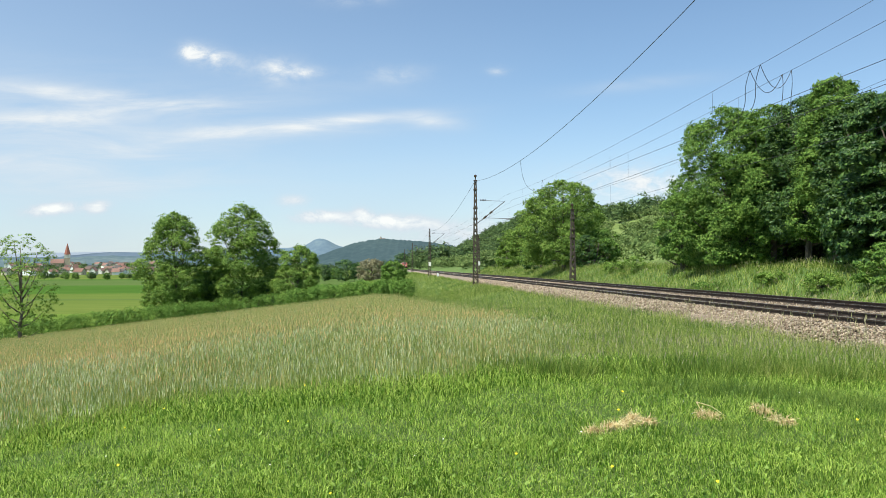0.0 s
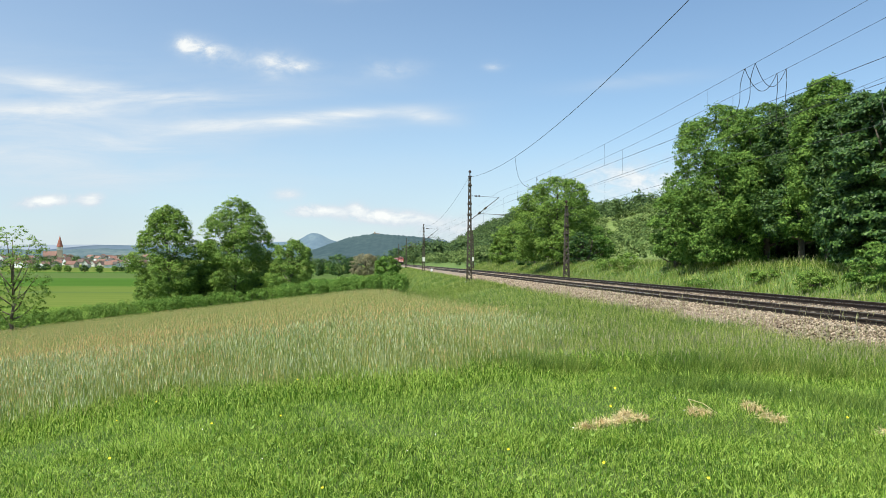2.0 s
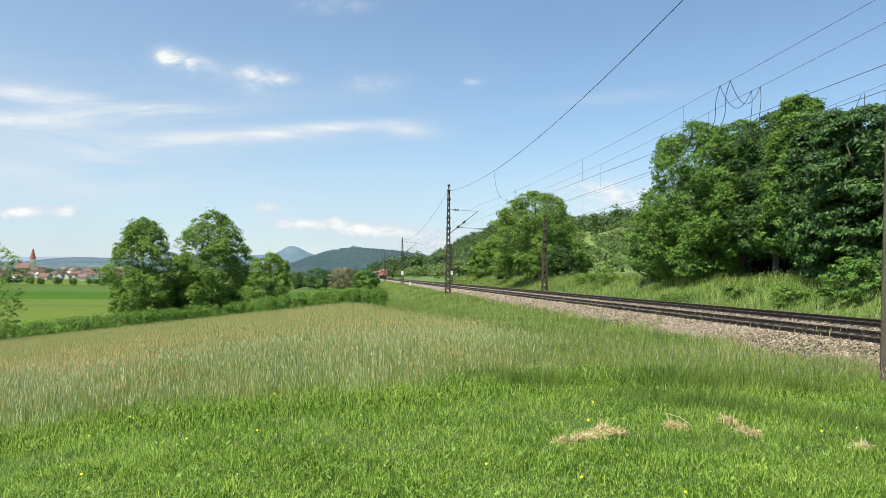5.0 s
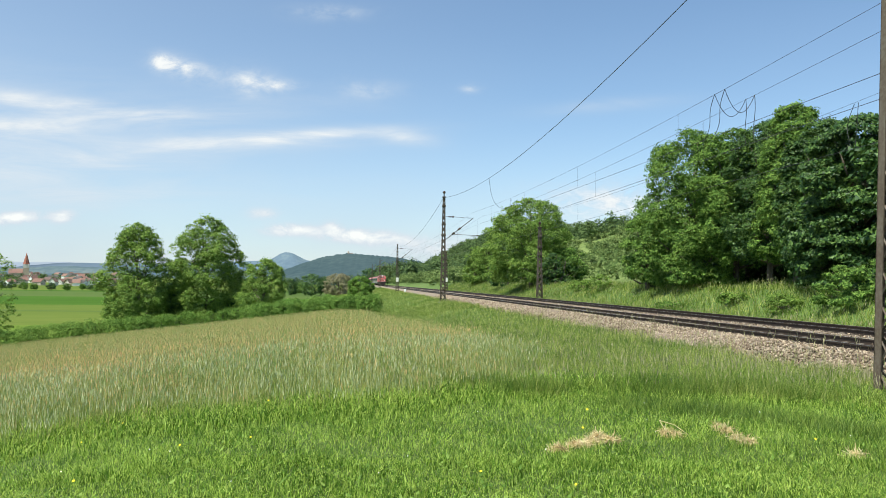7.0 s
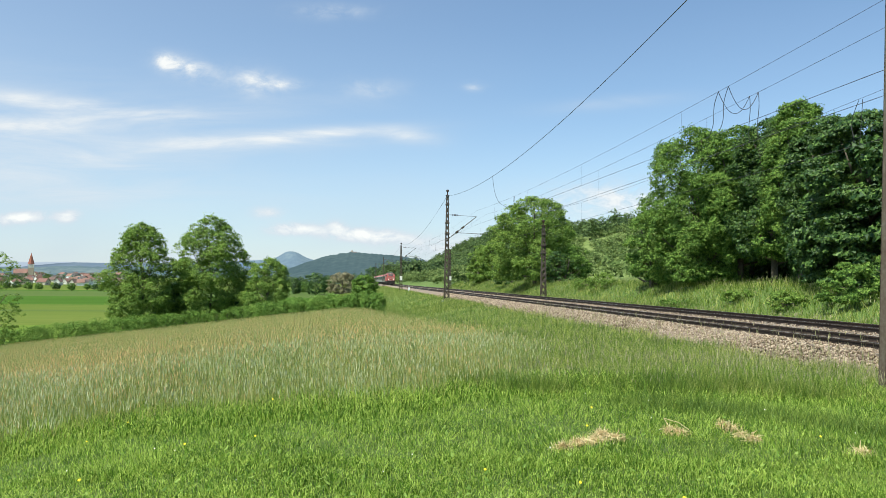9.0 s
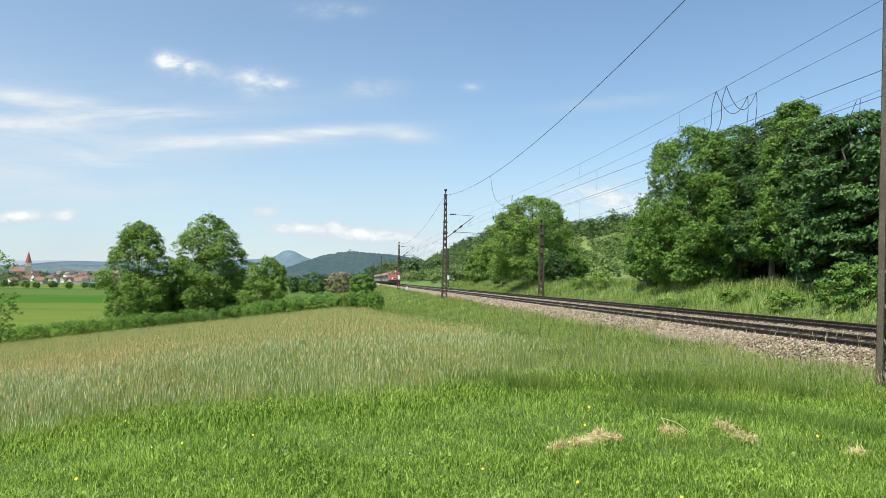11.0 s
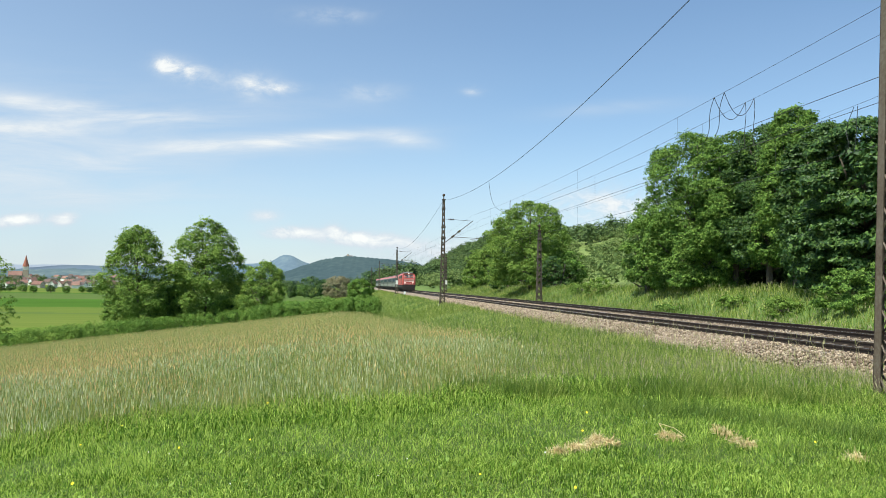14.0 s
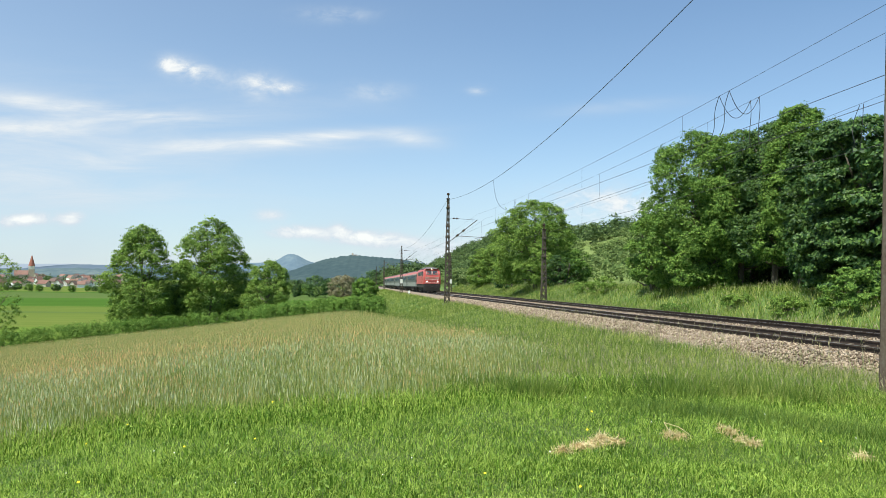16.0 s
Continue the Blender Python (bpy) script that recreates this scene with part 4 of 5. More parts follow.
def wheelset(parent, y):
    ob = new("wheelset")
    ob.parent = parent
    ob.location = (0, y, .5)
    bm = bmesh.new()
    for x in (-.75, .75):
        bar(bm, (x - .07, 0, 0), (x + .07, 0, 0), .5, seg=20)
    bar(bm, (-.9, 0, 0), (.9, 0, 0), .09, seg=8)
    for k in range(6):
        a = k * math.pi / 3
        for x in (-.83, .83):
            bar(bm, (x, 0, 0), (x, .4 * math.cos(a), .4 * math.sin(a)), .05)
    part("wheel_pair", bm, M_UNDER, ob)
    return ob


def bogie(parent, y, base=2.8):
    b = new("bogie")
    b.parent = parent
    b.location = (0, y, 0)
    for x in (-1.05, 1.05):
        bm = bmesh.new()
        box(bm, (x - .1, -base / 2 - .8, .45), (x + .1, base / 2 + .8, .85), .05)
        for q in (-base / 2, base / 2):
            box(bm, (x - .16, q - .22, .3), (x + .16, q + .22, .75), .04)
            for e in (-.45, .45):
                bar(bm, (x, q + e, .4), (x, q + e, .85), .1, seg=8)
        part("side_frame", bm, M_UNDER, b)
    return b


def loco():
    """Diesel locomotive; origin on the rail under its front buffers, nose towards -y."""
    root = new("diesel_locomotive")
    tagged(root, "red diesel locomotive with grey roof and lit headlamps", "locomotive")
    L = 15.6

    bm = bmesh.new()

    def cab(y, k):
        """A section of the raked rounded nose; k 0..1 from the front plane to full width."""
        w = 1.22 + .28 * k
        q = 1 - k
        return [(-w, y, 1.42), (-w, y, 2.6), (-w * .97, y + .26 * q, 3.25), (-w * .90, y + .60 * q, 3.65), (-w * .70, y + 1.05 * q, 3.98),
                (w * .70, y + 1.05 * q, 3.98), (w * .90, y + .60 * q, 3.65), (w * .97, y + .26 * q, 3.25), (w, y, 2.6), (w, y, 1.42)]
    shell(bm, [cab(.55, 0), cab(.62, .45), cab(.85, .8), cab(1.2, .95), cab(1.8, 1), cab(L - 1.2, 1), cab(L - .3, .6)])
    part("body", bm, M_RED, root, "bright red body shell")
    # roof
    bm = bmesh.new()

    def roof(y, zc, w):
        return [(w * math.cos(a), y, 3.96 + zc * math.sin(a)) for a in np.linspace(0, math.pi, 11)]
    shell(bm, [roof(1.50, .04, .80), roof(1.75, .17, .98), roof(2.2, .27, 1.15), roof(3.0, .30, 1.17), roof(L - 3, .30, 1.17), roof(L - .8, .2, 1.0)])
    part("roof", bm, M_GREY_ROOF, root, "dusty grey rounded roof", smooth=True)
    for y in (4.2, 6.5, 9.0, 11.2):
        bm = bmesh.new()
        box(bm, (-.6, y, 4.1), (.6, y + 1.4, 4.36), .06)
        part("roof_hatch", bm, M_GREY_ROOF, root)
    # front windscreens, raked
    for sx in (-1, 1):
        bm = bmesh.new()
        v = [(sx * .10, .70, 3.00), (sx * .98, .74, 3.02), (sx * .86, 1.10, 3.60), (sx * .10, 1.08, 3.62)]
        fr = [bm.verts.new((a, b - .05, c)) for a, b, c in v]
        bk = [bm.verts.new((a, b + .05, c)) for a, b, c in v]
        bm.faces.new(fr)
        for i in range(4):
            bm.faces.new((fr[i], fr[(i + 1) % 4], bk[(i + 1) % 4], bk[i]))
        bmesh.ops.recalc_face_normals(bm, faces=bm.faces)
        w = part("windscreen", bm, M_GLASS, root, "raked cab windscreen")
        bm = bmesh.new()
        for i in range(4):
            a, b = Vector(v[i]), Vector(v[(i + 1) % 4])
            bar(bm, a + Vector((0, -.055, 0)), b + Vector((0, -.055, 0)), .07, .05)
        part("frame", bm, M_LIGHTGREY, w, "pale grey window rubber")
        # headlights
        bm = bmesh.new()
        bar(bm, (sx * .88, .50, 1.86), (sx * .88, .56, 1.86), .11, seg=14)
        part("headlight", bm, M_LAMP, root, "round lit headlight")
        bm = bmesh.new()
        bar(bm, (sx * .87, -.02, 1.05), (sx * .87, .06, 1.05), .25, seg=16)
        bar(bm, (sx * .87, .06, 1.05), (sx * .87, .55, 1.05), .10, seg=10)
        part("buffer", bm, M_UNDER, root, "black round buffer")
        # side: grilles, cab door, cab window
        for y0, y1, z0, z1, mt, nm in ((3.4, 4.6, 2.85, 3.5, M_DARKGREY, "air_grille"), (5.3, 7.3, 2.85, 3.5, M_DARKGREY, "air_grille"), (9.0, 11.0, 2.85, 3.5, M_DARKGREY, "air_grille"),
                                       (1.55, 2.2, 2.8, 3.5, M_GLASS, "cab_window"), (2.45, 2.5, 1.6, 3.6, M_UNDER, "door_seam"), (3.1, 3.15, 1.6, 3.6, M_UNDER, "door_seam"),
                                       (7.8, 8.4, 2.85, 3.45, M_GLASS, "side_window")):
            bm = bmesh.new()
            box(bm, (sx * 1.49 - .03, y0, z0), (sx * 1.49 + .03, y1, z1), .015)
            part(nm, bm, mt, root)
    bm = bmesh.new()
    bar(bm, (0, 1.32, 3.90), (0, 1.62, 3.90), .10, seg=14)
    part("top_headlight", bm, M_LAMP, root, "round lit top headlight")
    bm = bmesh.new()
    box(bm, (-1.16, .52, 2.30), (1.16, .60, 2.64), .02)
    part("front_band", bm, M_CREAM, root, "dull cream grille band across the nose")
    bm = bmesh.new()
    for k in range(2):
        box(bm, (-.55, .515, 2.36 + .13 * k), (.55, .518, 2.42 + .13 * k))
    part("number_bar", bm, M_RED, root)
    bm = bmesh.new()
    for z in (1.62, 2.15):
        bar(bm, (-1.15, .47, z), (1.15, .47, z), .022, seg=6)
    part("handrail", bm, M_WHITE, root, "white handrail")
    bm = bmesh.new()
    box(bm, (-1.42, .75, .82), (1.42, L - .3, 1.44), .04)
    part("underframe", bm, M_UNDER, root, "grimy dark frame")
    bm = bmesh.new()
    box(bm, (-1.30, .40, .3), (1.30, .54, 1.5), .04)
    bar(bm, (0, -.05, 1.0), (0, .4, 1.0), .08, seg=8)
    part("snow_plough", bm, M_UNDER, root)
    bm = bmesh.new()
    box(bm, (-1.25, 6.3, .4), (1.25, 9.3, .85), .08)
    part("fuel_tank", bm, M_UNDER, root)
    ws = []
    for y in (3.6, L - 3.5):
        bogie(root, y)
        ws += [wheelset(root, y - 1.4), wheelset(root, y + 1.4)]
    return root, ws


def coach():
    root = new("passenger_coach")
    tagged(root, "grey passenger coach with dark window band and red roof edge", "coach", "coaches of the train")
    L, w = 26.1, 1.41

    bands = (("lower_wall", .95, 1.75, w, w, M_LIGHTGREY, "light grey lower wall"), ("window_band", 1.75, 3.15, w, w * .99, M_DARKGREY, "dark grey window band"),
             ("cantrail", 3.15, 3.27, w * .99, w * .97, M_LIGHTGREY, "light grey strip over the windows"), ("roof_edge", 3.27, 3.72, w * .97, w * .84, M_RED_ROOF, "faded red roof edge"))
    for nm, z0, z1, w0, w1, mt, lab in bands:
        bm = bmesh.new()
        shell(bm, [[(-w0, y, z0), (w0, y, z0), (w1, y, z1), (-w1, y, z1)] for y in (.15, L - .15)])
        part(nm, bm, mt, root, lab)
    bm = bmesh.new()
    shell(bm, [[(w * .84 * math.cos(a), y, 3.72 + .33 * math.sin(a)) for a in np.linspace(0, math.pi, 9)] for y in (.15, L - .15)])
    part("roof", bm, M_GREY_ROOF, root, "dusty grey roof", smooth=True)
    for sx in (-1, 1):
        for k in range(11):
            bm = bmesh.new()
            y = 3.0 + k * 1.9
            box(bm, (sx * w - .02, y, 2.2), (sx * w + .012, y + 1.35, 2.95), .008)
            part("window", bm, M_GLASS, root)
        for y in (.7, L - 1.6):
            bm = bmesh.new()
            box(bm, (sx * w - .02, y, 1.05), (sx * w + .015, y + .9, 3.0), .01)
            part("door", bm, M_DARKGREY, root, "dark grey entrance door")
    bm = bmesh.new()
    box(bm, (-1.3, .2, .75), (1.3, L - .2, .95))
    box(bm, (-1.2, 8, .35), (1.2, 17, .78), .06)
    part("underframe", bm, M_UNDER, root, "dark underframe boxes")
    for y in (.0, L - .15):
        bm = bmesh.new()
        box(bm, (-.75, y, 1.0), (.75, y + .15, 3.3), .03)
        part("gangway", bm, M_BLACK, root)
    for y in (3.5, L - 3.5):
        bogie(root, y, 2.5)
        for e in (-1.25, 1.25):
            wheelset(root, y + e)
    return root


LOCO, WHEELS = loco()
COACHES = [coach()]
for _k in range(5):
    COACHES.append(copy_thing(COACHES[0], Matrix.Identity(4)))
SPEED, S_AT_16 = 20.3, 127.0           # m/s; the nose along the track at 16 s


# ---- motions ----
def motions():
    def place(t, back):
        return Matrix.Translation(sp(S_AT_16 + SPEED * (16 - t) + back, TRACKS[0], RAIL_Z)) @ Matrix.Rotation(TA, 4, "Z")
    ts = [0.0, 4.0, 8.0, 12.0, 16.0]
    walk(CLOUDS, [(0.0, pose(0, 0, 0, 0, 0, .2)), (8.0, pose(0, 0, 0)), (16.0, pose(0, 0, 0, 0, 0, -.2))])
    walk(LOCO, [(t, place(t, 0)) for t in ts])
    for w in WHEELS:
        at_y = w.location.y
        walk(w, [(k / FPS, pose(0, at_y, .5, math.degrees(SPEED / .5) * k / FPS % 360)) for k in range(16 * FPS + 1)])
    for i, c in enumerate(COACHES):
        walk(c, [(t, place(t, 16.0 + 26.4 * i)) for t in ts])


# ---- grass, cereal and small plants ----
def blades(rng, x, y, h, w, lean, single=False):
    """Bent blades as two-piece tapered strips: quads of four corners (the upper one closes to a point)."""
    n = len(x)
    z = terrain(x, y)
    a = rng.uniform(0, 2 * math.pi, n)
    side = np.stack([np.cos(a), np.sin(a), np.zeros(n)], -1) * (w * .5)[:, None]
    la = rng.uniform(0, 2 * math.pi, n)
    ln = np.stack([np.cos(la), np.sin(la), np.zeros(n)], -1) * (lean * h)[:, None]
    up = np.array([0, 0, 1.0])
    b = np.stack([x, y, z - .02], -1)
    m = b + ln * .35 + up * (h * .58)[:, None]
    t = b + ln + up * (h * (1 - .35 * lean))[:, None]
    if single:
        return np.stack([b - side, b + side, t + side * .15, t - side * .15], 1).reshape(-1, 3), t
    lo = np.stack([b - side, b + side, m + side * .75, m - side * .75], 1)
    hi = np.stack([m - side * .75, m + side * .75, t + side * .08, t - side * .08], 1)
    return np.concatenate([lo, hi], 1).reshape(-1, 3), t


def wedge(rng, n, d0, d1, power, t0=-.66, t1=.70):
    """Places spread over the stretch of ground in front of the standpoint, denser near it."""
    d = d0 + (d1 - d0) * rng.random(n) ** power
    t = rng.uniform(t0, t1, n)
    return t * d, d


def seedheads(tips, rng, length, width, lean=.25):
    n = len(tips)
    a = rng.uniform(0, 2 * math.pi, n)
    sd = np.stack([np.cos(a), np.sin(a), np.zeros(n)], -1) * (width * .5)[:, None]
    u = np.stack([rng.normal(0, lean, n), rng.normal(0, lean, n), np.ones(n)], -1) * length[:, None]
    return np.stack([tips - u * .25, tips + sd + u * .2, tips + u * .8, tips - sd + u * .2], 1).reshape(-1, 3)


def plants():
    rng = np.random.default_rng(2024)
    # mown strip: fine blades, in tufts of uneven height
    for n, d0, d1, pw, one in ((95000, 3.3, 7.0, 1.0, False), (130000, 6.6, 12.6, 1.0, True)):
        x, y = wedge(rng, n, d0, d1, pw)
        keep = (y < mown_edge(x) + .35 * rng.random(len(x))) & (to_sp(x, y)[1] < 9.3)
        x, y = x[keep], y[keep]
        patch = .5 + .35 * wob(x, y, 1.7, 3) + .35 * wob(x, y, 5.3, 1)
        hh = rng.uniform(.035, .125, len(x)) * (.5 + 1.0 * np.clip(patch, .3, 1.2))
        v, _ = blades(rng, x, y, hh, rng.uniform(.0045, .010, len(x)) * (1.3 if one else 1), rng.uniform(.15, .9, len(x)), single=one)
        tagged(soup("mown_grass", v, 4, M_BLADE), "fresh green mown grass", "grass", kind="stuff")
    # broad-leaved weeds, dandelions and clover heads in it
    n = 3200
    x, y = wedge(rng, n, 3.6, 12, 1.2)
    z = terrain(x, y)
    c = np.stack([x, y, z + rng.uniform(.03, .09, n)], -1)
    a = rng.uniform(0, 2 * math.pi, n)
    t = np.stack([np.cos(a), np.sin(a), rng.uniform(.1, .7, n)], -1) * rng.uniform(.02, .05, n)[:, None]
    w = np.stack([-np.sin(a), np.cos(a), np.zeros(n)], -1) * rng.uniform(.008, .018, n)[:, None]
    tagged(soup("broadleaf_weeds", np.stack([c - t * .4, c + w, c + t, c - w], 1).reshape(-1, 3), 4, M_LEAF_L), "small broad-leaved weeds among the grass", "weeds", kind="stuff")
    for mt, n, r, lab in ((M_FLOWER, 14, .012, "yellow dandelion heads in the grass"), (M_WHITE_FLOWER, 22, .007, "tiny white clover heads in the grass")):
        x, y = wedge(rng, n, 4.2, 10.5, 1.0)
        z = terrain(x, y) + rng.uniform(.09, .16, n)
        ang = np.linspace(0, 2 * math.pi, 6, endpoint=False)
        ring = np.stack([np.cos(ang), np.sin(ang) * .8, np.sin(ang) * .6], -1) * r
        P = np.stack([x, y, z], -1)[:, None, :] + ring[None] * rng.uniform(.7, 1.2, (n, 1, 1))
        tagged(soup("meadow_flowers", P.reshape(-1, 3), 6, mt), lab, "flowers", kind="stuff")
    # strip of longer, darker blades across the mown grass
    n = 17000
    u = rng.random(n)
    x = 2.4 + 5.2 * u + rng.normal(0, .40, n)
    y = 10.6 - 4.0 * u + rng.normal(0, .40, n) + .3 * np.sin(u * 9)
    v, _ = blades(rng, x, y, rng.uniform(.08, .22, n), rng.uniform(.006, .011, n), rng.uniform(.2, .8, n), single=True)
    tagged(soup("lush_grass", v, 4, M_LUSH), "strip of longer, darker grass across the mown area", "grass", kind="stuff")
    # lush shadowed patches at the right; their shade is put in as darker blades
    n = 10000
    x, y = rng.uniform(2.2, 5.6, n), rng.uniform(5.3, 7.8, n)
    keep = wob(x, y, 1.5, 4.4) + rng.normal(0, .35, n) > -.1
    x, y = x[keep], y[keep]
    v, _ = blades(rng, x, y, rng.uniform(.06, .17, len(x)), rng.uniform(.005, .010, len(x)), rng.uniform(.2, .8, len(x)), single=True)
    tagged(soup("lush_grass", v, 4, M_LUSH), "lush patches in the mown grass, darkened as shade", "grass", kind="stuff")
    # lush uncut fringe behind the mown strip
    x, y = wedge(rng, 150000, 7, 17, 1.0)
    e = y - mown_edge(x)
    pp = to_sp(x, y)[1]
    keep = (e > -.5 + .5 * rng.random(len(x))) & (e < np.where(pp < 2.6, 2.4, 4.5) * (.35 + .65 * rng.random(len(x)))) & (pp < 10)
    x, y, e = x[keep], y[keep], e[keep]
    g = .5 + .5 * wob(x, y, 1.1, 8)
    v, _ = blades(rng, x, y, rng.uniform(.12, .34, len(x)) * (.6 + .7 * g) * (.55 + .45 * sm(-.3, 1.2, e)), rng.uniform(.008, .015, len(x)), rng.uniform(.2, .7, len(x)))
    tagged(soup("fringe_grass", v, 4, M_BLADE), "lush green uncut grass at the edge of the mown strip", "grass", kind="stuff")
    n = 22000
    x = rng.uniform(-.1, 6.2, n)
    y = mown_edge(x) + .15 + 1.5 * rng.random(n)
    keep = wob(x, y, 1.25, 2.2) + .4 * wob(x, y, 3.1, 6) + rng.normal(0, .2, n) > .12
    x, y = x[keep], y[keep]
    v, _ = blades(rng, x, y, rng.uniform(.2, .42, len(x)), rng.uniform(.007, .013, len(x)), rng.uniform(.15, .6, len(x)), single=True)
    tagged(soup("lush_grass", v, 4, M_LUSH), "dark tall tufts along the edge of the mown strip", "grass", kind="stuff")
    # verge between field and ballast, and the bank beyond the track
    x, y = wedge(rng, 520000, 8.5, 80, 2.0)
    s, p = to_sp(x, y)
    keep = (y > mown_edge(x) + .6 * rng.random(len(x))) & (p > crop_edge(s) - .5 * rng.random(len(s))) & (p < 10.9 + .25 * np.sin(s * 2.1))
    x, y = x[keep], y[keep]
    g = .5 + .5 * wob(x, y, .8, 1)
    near = sm(12, 30, y)
    v, tips = blades(rng, x, y, rng.uniform(.14, .42, len(x)) * (.5 + .95 * g), rng.uniform(.005, .010, len(x)) * (1 + 1.6 * near), rng.uniform(.15, .6, len(x)), single=True)
    dark = np.repeat(wob(x, y, .55, 4) + .5 * wob(x, y, 2.1, 9) + rng.normal(0, .3, len(x)) > .25, 4)
    tagged(soup("verge_grass", v[~dark], 4, M_TALL), "tall unmown grass on the railway verge", "grass", kind="stuff")
    tagged(soup("verge_grass", v[dark], 4, M_LUSH), "darker lush tufts in the verge grass", "grass", kind="stuff")
    pick = rng.random(len(tips)) < .09
    n = int(pick.sum())
    hd = tips[pick] + np.stack([np.zeros(n), np.zeros(n), rng.uniform(.05, .2, n)], -1)
    tagged(soup("grass_seed_heads", seedheads(hd, rng, rng.uniform(.07, .14, n), rng.uniform(.007, .013, n)), 4, M_SEED), "pale seed heads above the verge grass", "grass", kind="stuff")
    n = 70000
    s, p = 62 + 200 * rng.random(n) ** 1.6, rng.uniform(-6, 10.7, n)
    x, y = s * U[0] + p * NV[0], s * U[1] + p * NV[1]
    v, _ = blades(rng, x, y, rng.uniform(.2, .5, n), rng.uniform(.016, .032, n) * (1 + s / 200), rng.uniform(.15, .7, n), single=True)
    dark = np.repeat(wob(x, y, .35, 6) + rng.normal(0, .5, n) > .35, 4)
    tagged(soup("verge_grass", v[~dark], 4, M_TALL), "tall unmown grass running along the railway", "grass", kind="stuff")
    tagged(soup("verge_grass", v[dark], 4, M_LUSH), "darker grass running along the railway", "grass", kind="stuff")
    n = 80000
    s = 10 + 170 * rng.random(n) ** 1.5
    p = 19.0 + 11 * rng.random(n) ** 1.3
    x, y = s * U[0] + p * NV[0], s * U[1] + p * NV[1]
    g = .5 + .5 * wob(x, y, .6, 5)
    v, tips = blades(rng, x, y, rng.uniform(.25, .65, n) * (.6 + .8 * g), rng.uniform(.016, .032, n) * (1 + y / 90), rng.uniform(.15, .6, n), single=True)
    dark = np.repeat(wob(x, y, .45, 7) + .5 * wob(x, y, 1.9, 3) + rng.normal(0, .4, len(x)) > .05, 4)
    tagged(soup("bank_grass", v[~dark], 4, M_TALL), "tall grass on the bank beyond the track", "grass", kind="stuff")
    tagged(soup("bank_grass", v[dark], 4, M_LUSH), "darker green weeds and grass on the bank", "grass", kind="stuff")
    pick = rng.random(len(tips)) < .16
    n = int(pick.sum())
    tagged(soup("grass_seed_heads", seedheads(tips[pick], rng, rng.uniform(.10, .2, n), rng.uniform(.02, .045, n)), 4, M_SEED), "dry pale seed heads on the bank", "grass", kind="stuff")
    n = 420
    s, p = rng.uniform(9, 42, n), rng.uniform(9.2, 11.2, n)
    x, y = s * U[0] + p * NV[0], s * U[1] + p * NV[1]
    v, tips = blades(rng, x, y, rng.uniform(.55, 1.0, n), rng.uniform(.006, .010, n), rng.uniform(.05, .3, n))
    tagged(soup("grass_stems", v, 4, M_SEED), "dry tall grass stems against the ballast", "grass", kind="stuff")
    tagged(soup("grass_seed_heads", seedheads(tips, rng, rng.uniform(.10, .17, n), rng.uniform(.012, .02, n)), 4, M_SEED), "pale drooping seed heads by the ballast", "grass", kind="stuff")
    # cereal
    x, y = wedge(rng, 440000, 7.5, 77, 1.9)
    s, p = to_sp(x, y)
    keep = (y > mown_edge(x) + .4 + 2.4 * rng.random(len(x)) ** 1.3) & (p < crop_edge(s) + .35 * rng.normal(size=len(s)))
    x, y = x[keep], y[keep]
    far = sm(10, 35, y)
    hh = rng.uniform(.5, .72, len(x)) * (.42 + .58 * sm(.2, 4.5, y - mown_edge(x)))
    v, tips = blades(rng, x, y, hh, rng.uniform(.005, .009, len(x)) * (1 + .9 * far), rng.uniform(.05, .25, len(x)), single=True)
    tagged(soup("cereal_stalks", v, 4, M_WHEAT), "green cereal stalks in the field", "cereal", kind="stuff")
    pick = rng.random(len(tips)) < .62
    xe, ye, te, fe = x[pick], y[pick], tips[pick], far[pick]
    n = len(xe)
    ears = seedheads(te, rng, rng.uniform(.07, .11, n) * (1 - .35 * fe), rng.uniform(.0065, .0105, n) * (1 + .55 * fe), .13)
    ripe = sm(12, 22, ye - .8 * xe) + .35 * wob(xe, ye, .5, 2) + .25 * wob(xe, ye, 1.7, 5) + rng.normal(0, .35, n) > .45
    ripe = np.repeat(ripe, 4)
    tagged(soup("cereal_ears", ears[ripe], 4, M_EAR), "browning ripening cereal ears", "cereal", kind="stuff")
    tagged(soup("cereal_ears", ears[~ripe], 4, M_EAR_SILVER), "silvery green cereal ears", "cereal", kind="stuff")


plants()


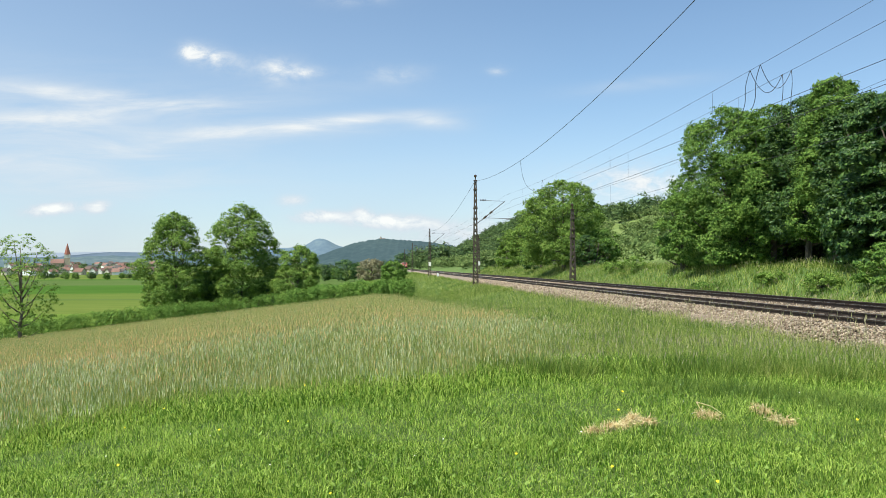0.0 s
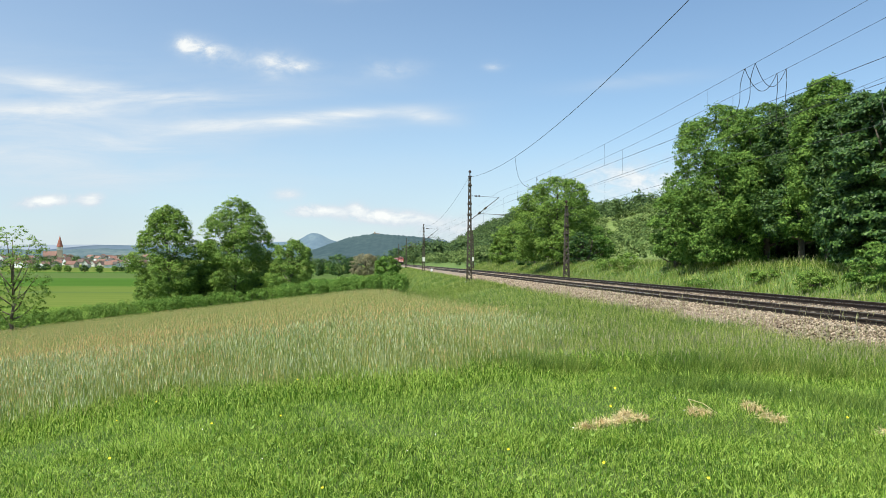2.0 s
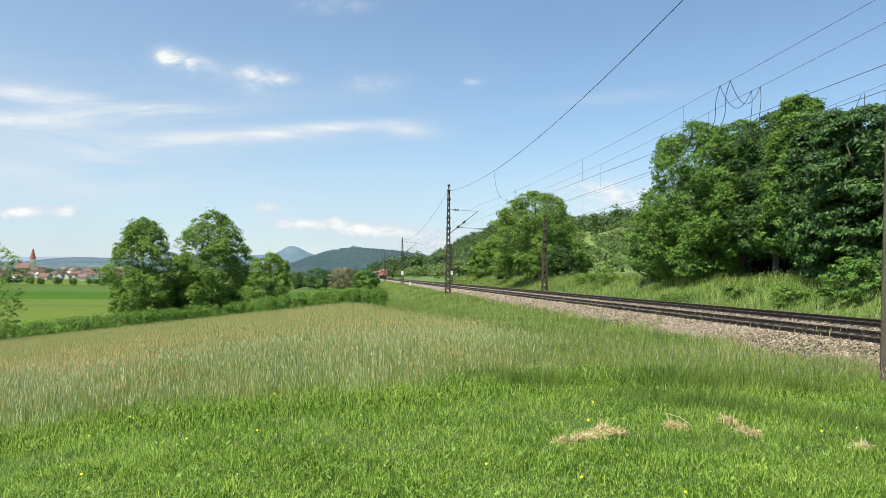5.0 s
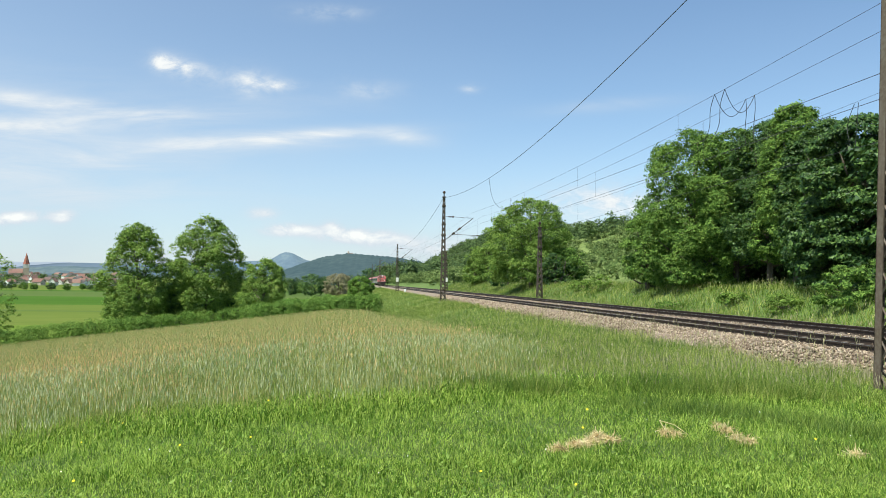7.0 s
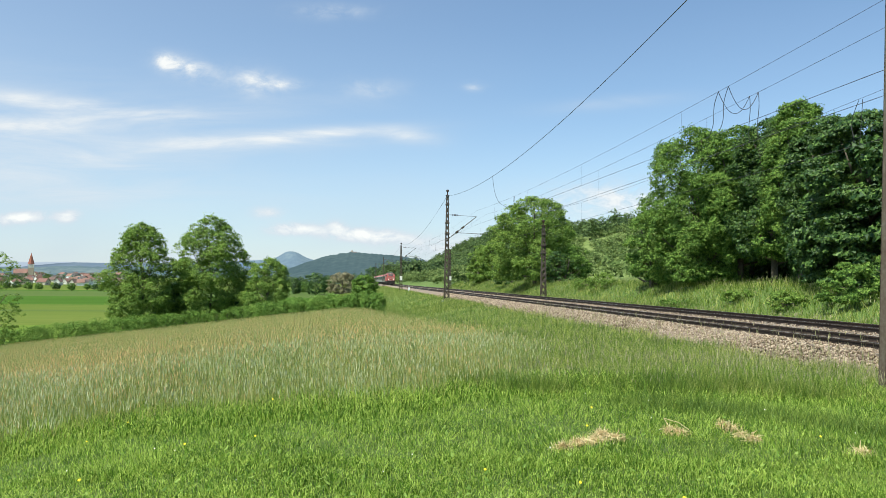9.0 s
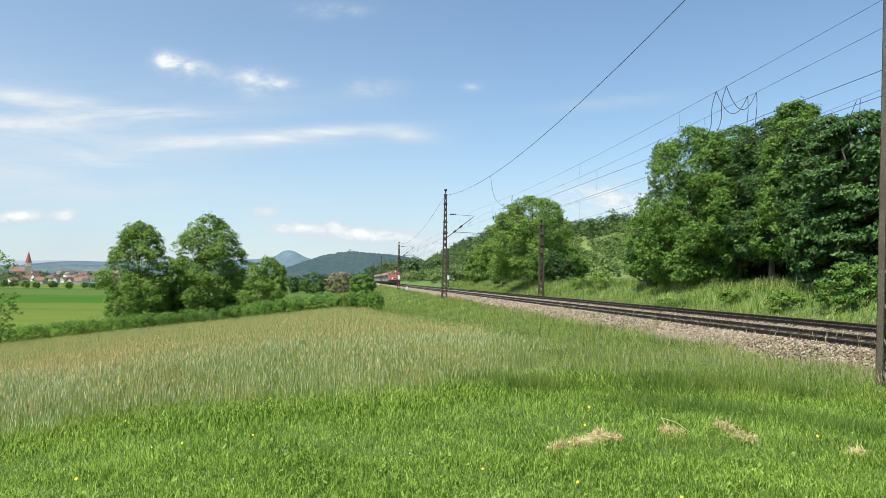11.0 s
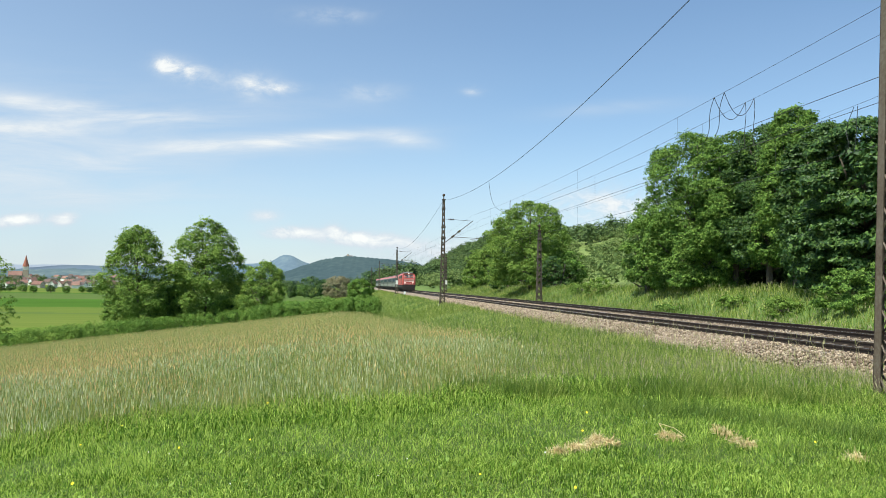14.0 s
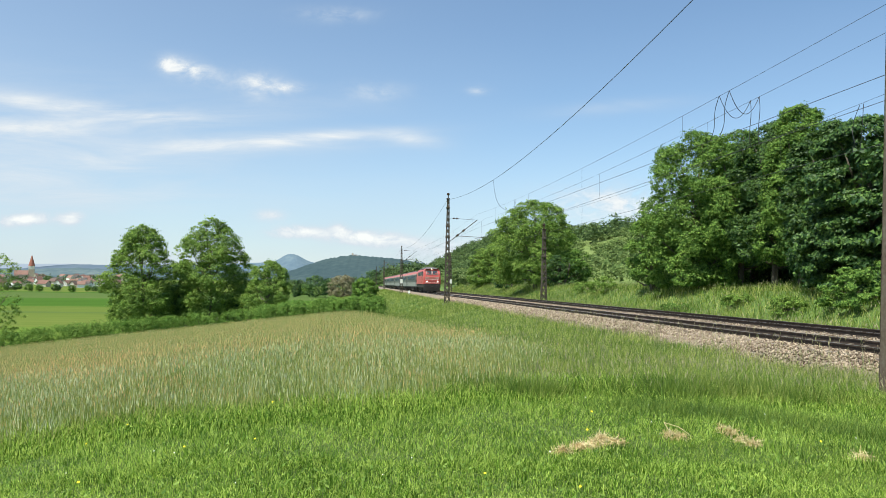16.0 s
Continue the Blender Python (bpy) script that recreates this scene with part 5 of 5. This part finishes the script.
def hay(x, y, w, n, seed):
    rng = np.random.default_rng(seed)
    z0 = float(terrain(x, y))
    c = np.stack([x + rng.normal(0, w * .42, n), y + rng.normal(0, w * .22, n), np.zeros(n)], -1)
    r = np.hypot((c[:, 0] - x) / w, (c[:, 1] - y) / w)
    c[:, 2] = z0 + .035 + np.maximum(0, .06 - .055 * r) * rng.random(n)
    d = rng.normal(size=(n, 3)) * np.array([1, .9, .55])
    d /= np.linalg.norm(d, axis=1)[:, None]
    l = rng.uniform(.02, .09, (n, 1))
    s = np.cross(d, rng.normal(size=(n, 3)))
    s *= .0024 / np.linalg.norm(s, axis=1)[:, None]
    v = np.stack([c - d * l - s, c - d * l + s, c + d * l + s, c + d * l - s], 1)
    ob = soup("straw_heap", v.reshape(-1, 3), 4, M_STRAW)
    tagged(ob, "small heap of dry yellow straw on grass", "straw heap", "straw heaps on the mown grass", kind="stuff")


def ray_ground(px, py):
    hor = 500.4 + .0087 * (px - 784)
    d = 6.0
    for _ in range(12):
        d = (1.6 - float(terrain(T(px) * d, d))) * 1358 / (py - hor)
    return T(px) * d, d


for _i, (px, py, w, n) in enumerate(((1022, 794, .12, 230), (1048, 789, .09, 190), (1058, 779, .09, 260), (1084, 785, .08, 150), (1176, 772, .07, 110), (1194, 776, .09, 200), (1268, 762, .07, 110),
                                     (1284, 768, .07, 120), (1302, 780, .06, 60), (1322, 787, .07, 100), (1512, 812, .11, 90), (990, 800, .10, 140))):
    hay(*ray_ground(px, py), w, n, 300 + _i)


def bent_stems():
    """Two long cut stalks sticking out of the straw."""
    x, y = ray_ground(1190, 770)
    z = float(terrain(x, y))
    for a, b, c in (((-.13, .05, .16), (.02, .02, .12), (.16, -.02, .02)), ((-.13, .05, .16), (-.10, .02, .10), (-.06, -.02, .03))):
        pts = [Vector((x, y, z)) + Vector(q) for q in (a, b, c)]
        tagged(tube("straw_stalk", pts, .004, M_STRAW), "long bent dry stalk lying on the grass", "straw", "long stalks on the grass")


bent_stems()


motions()
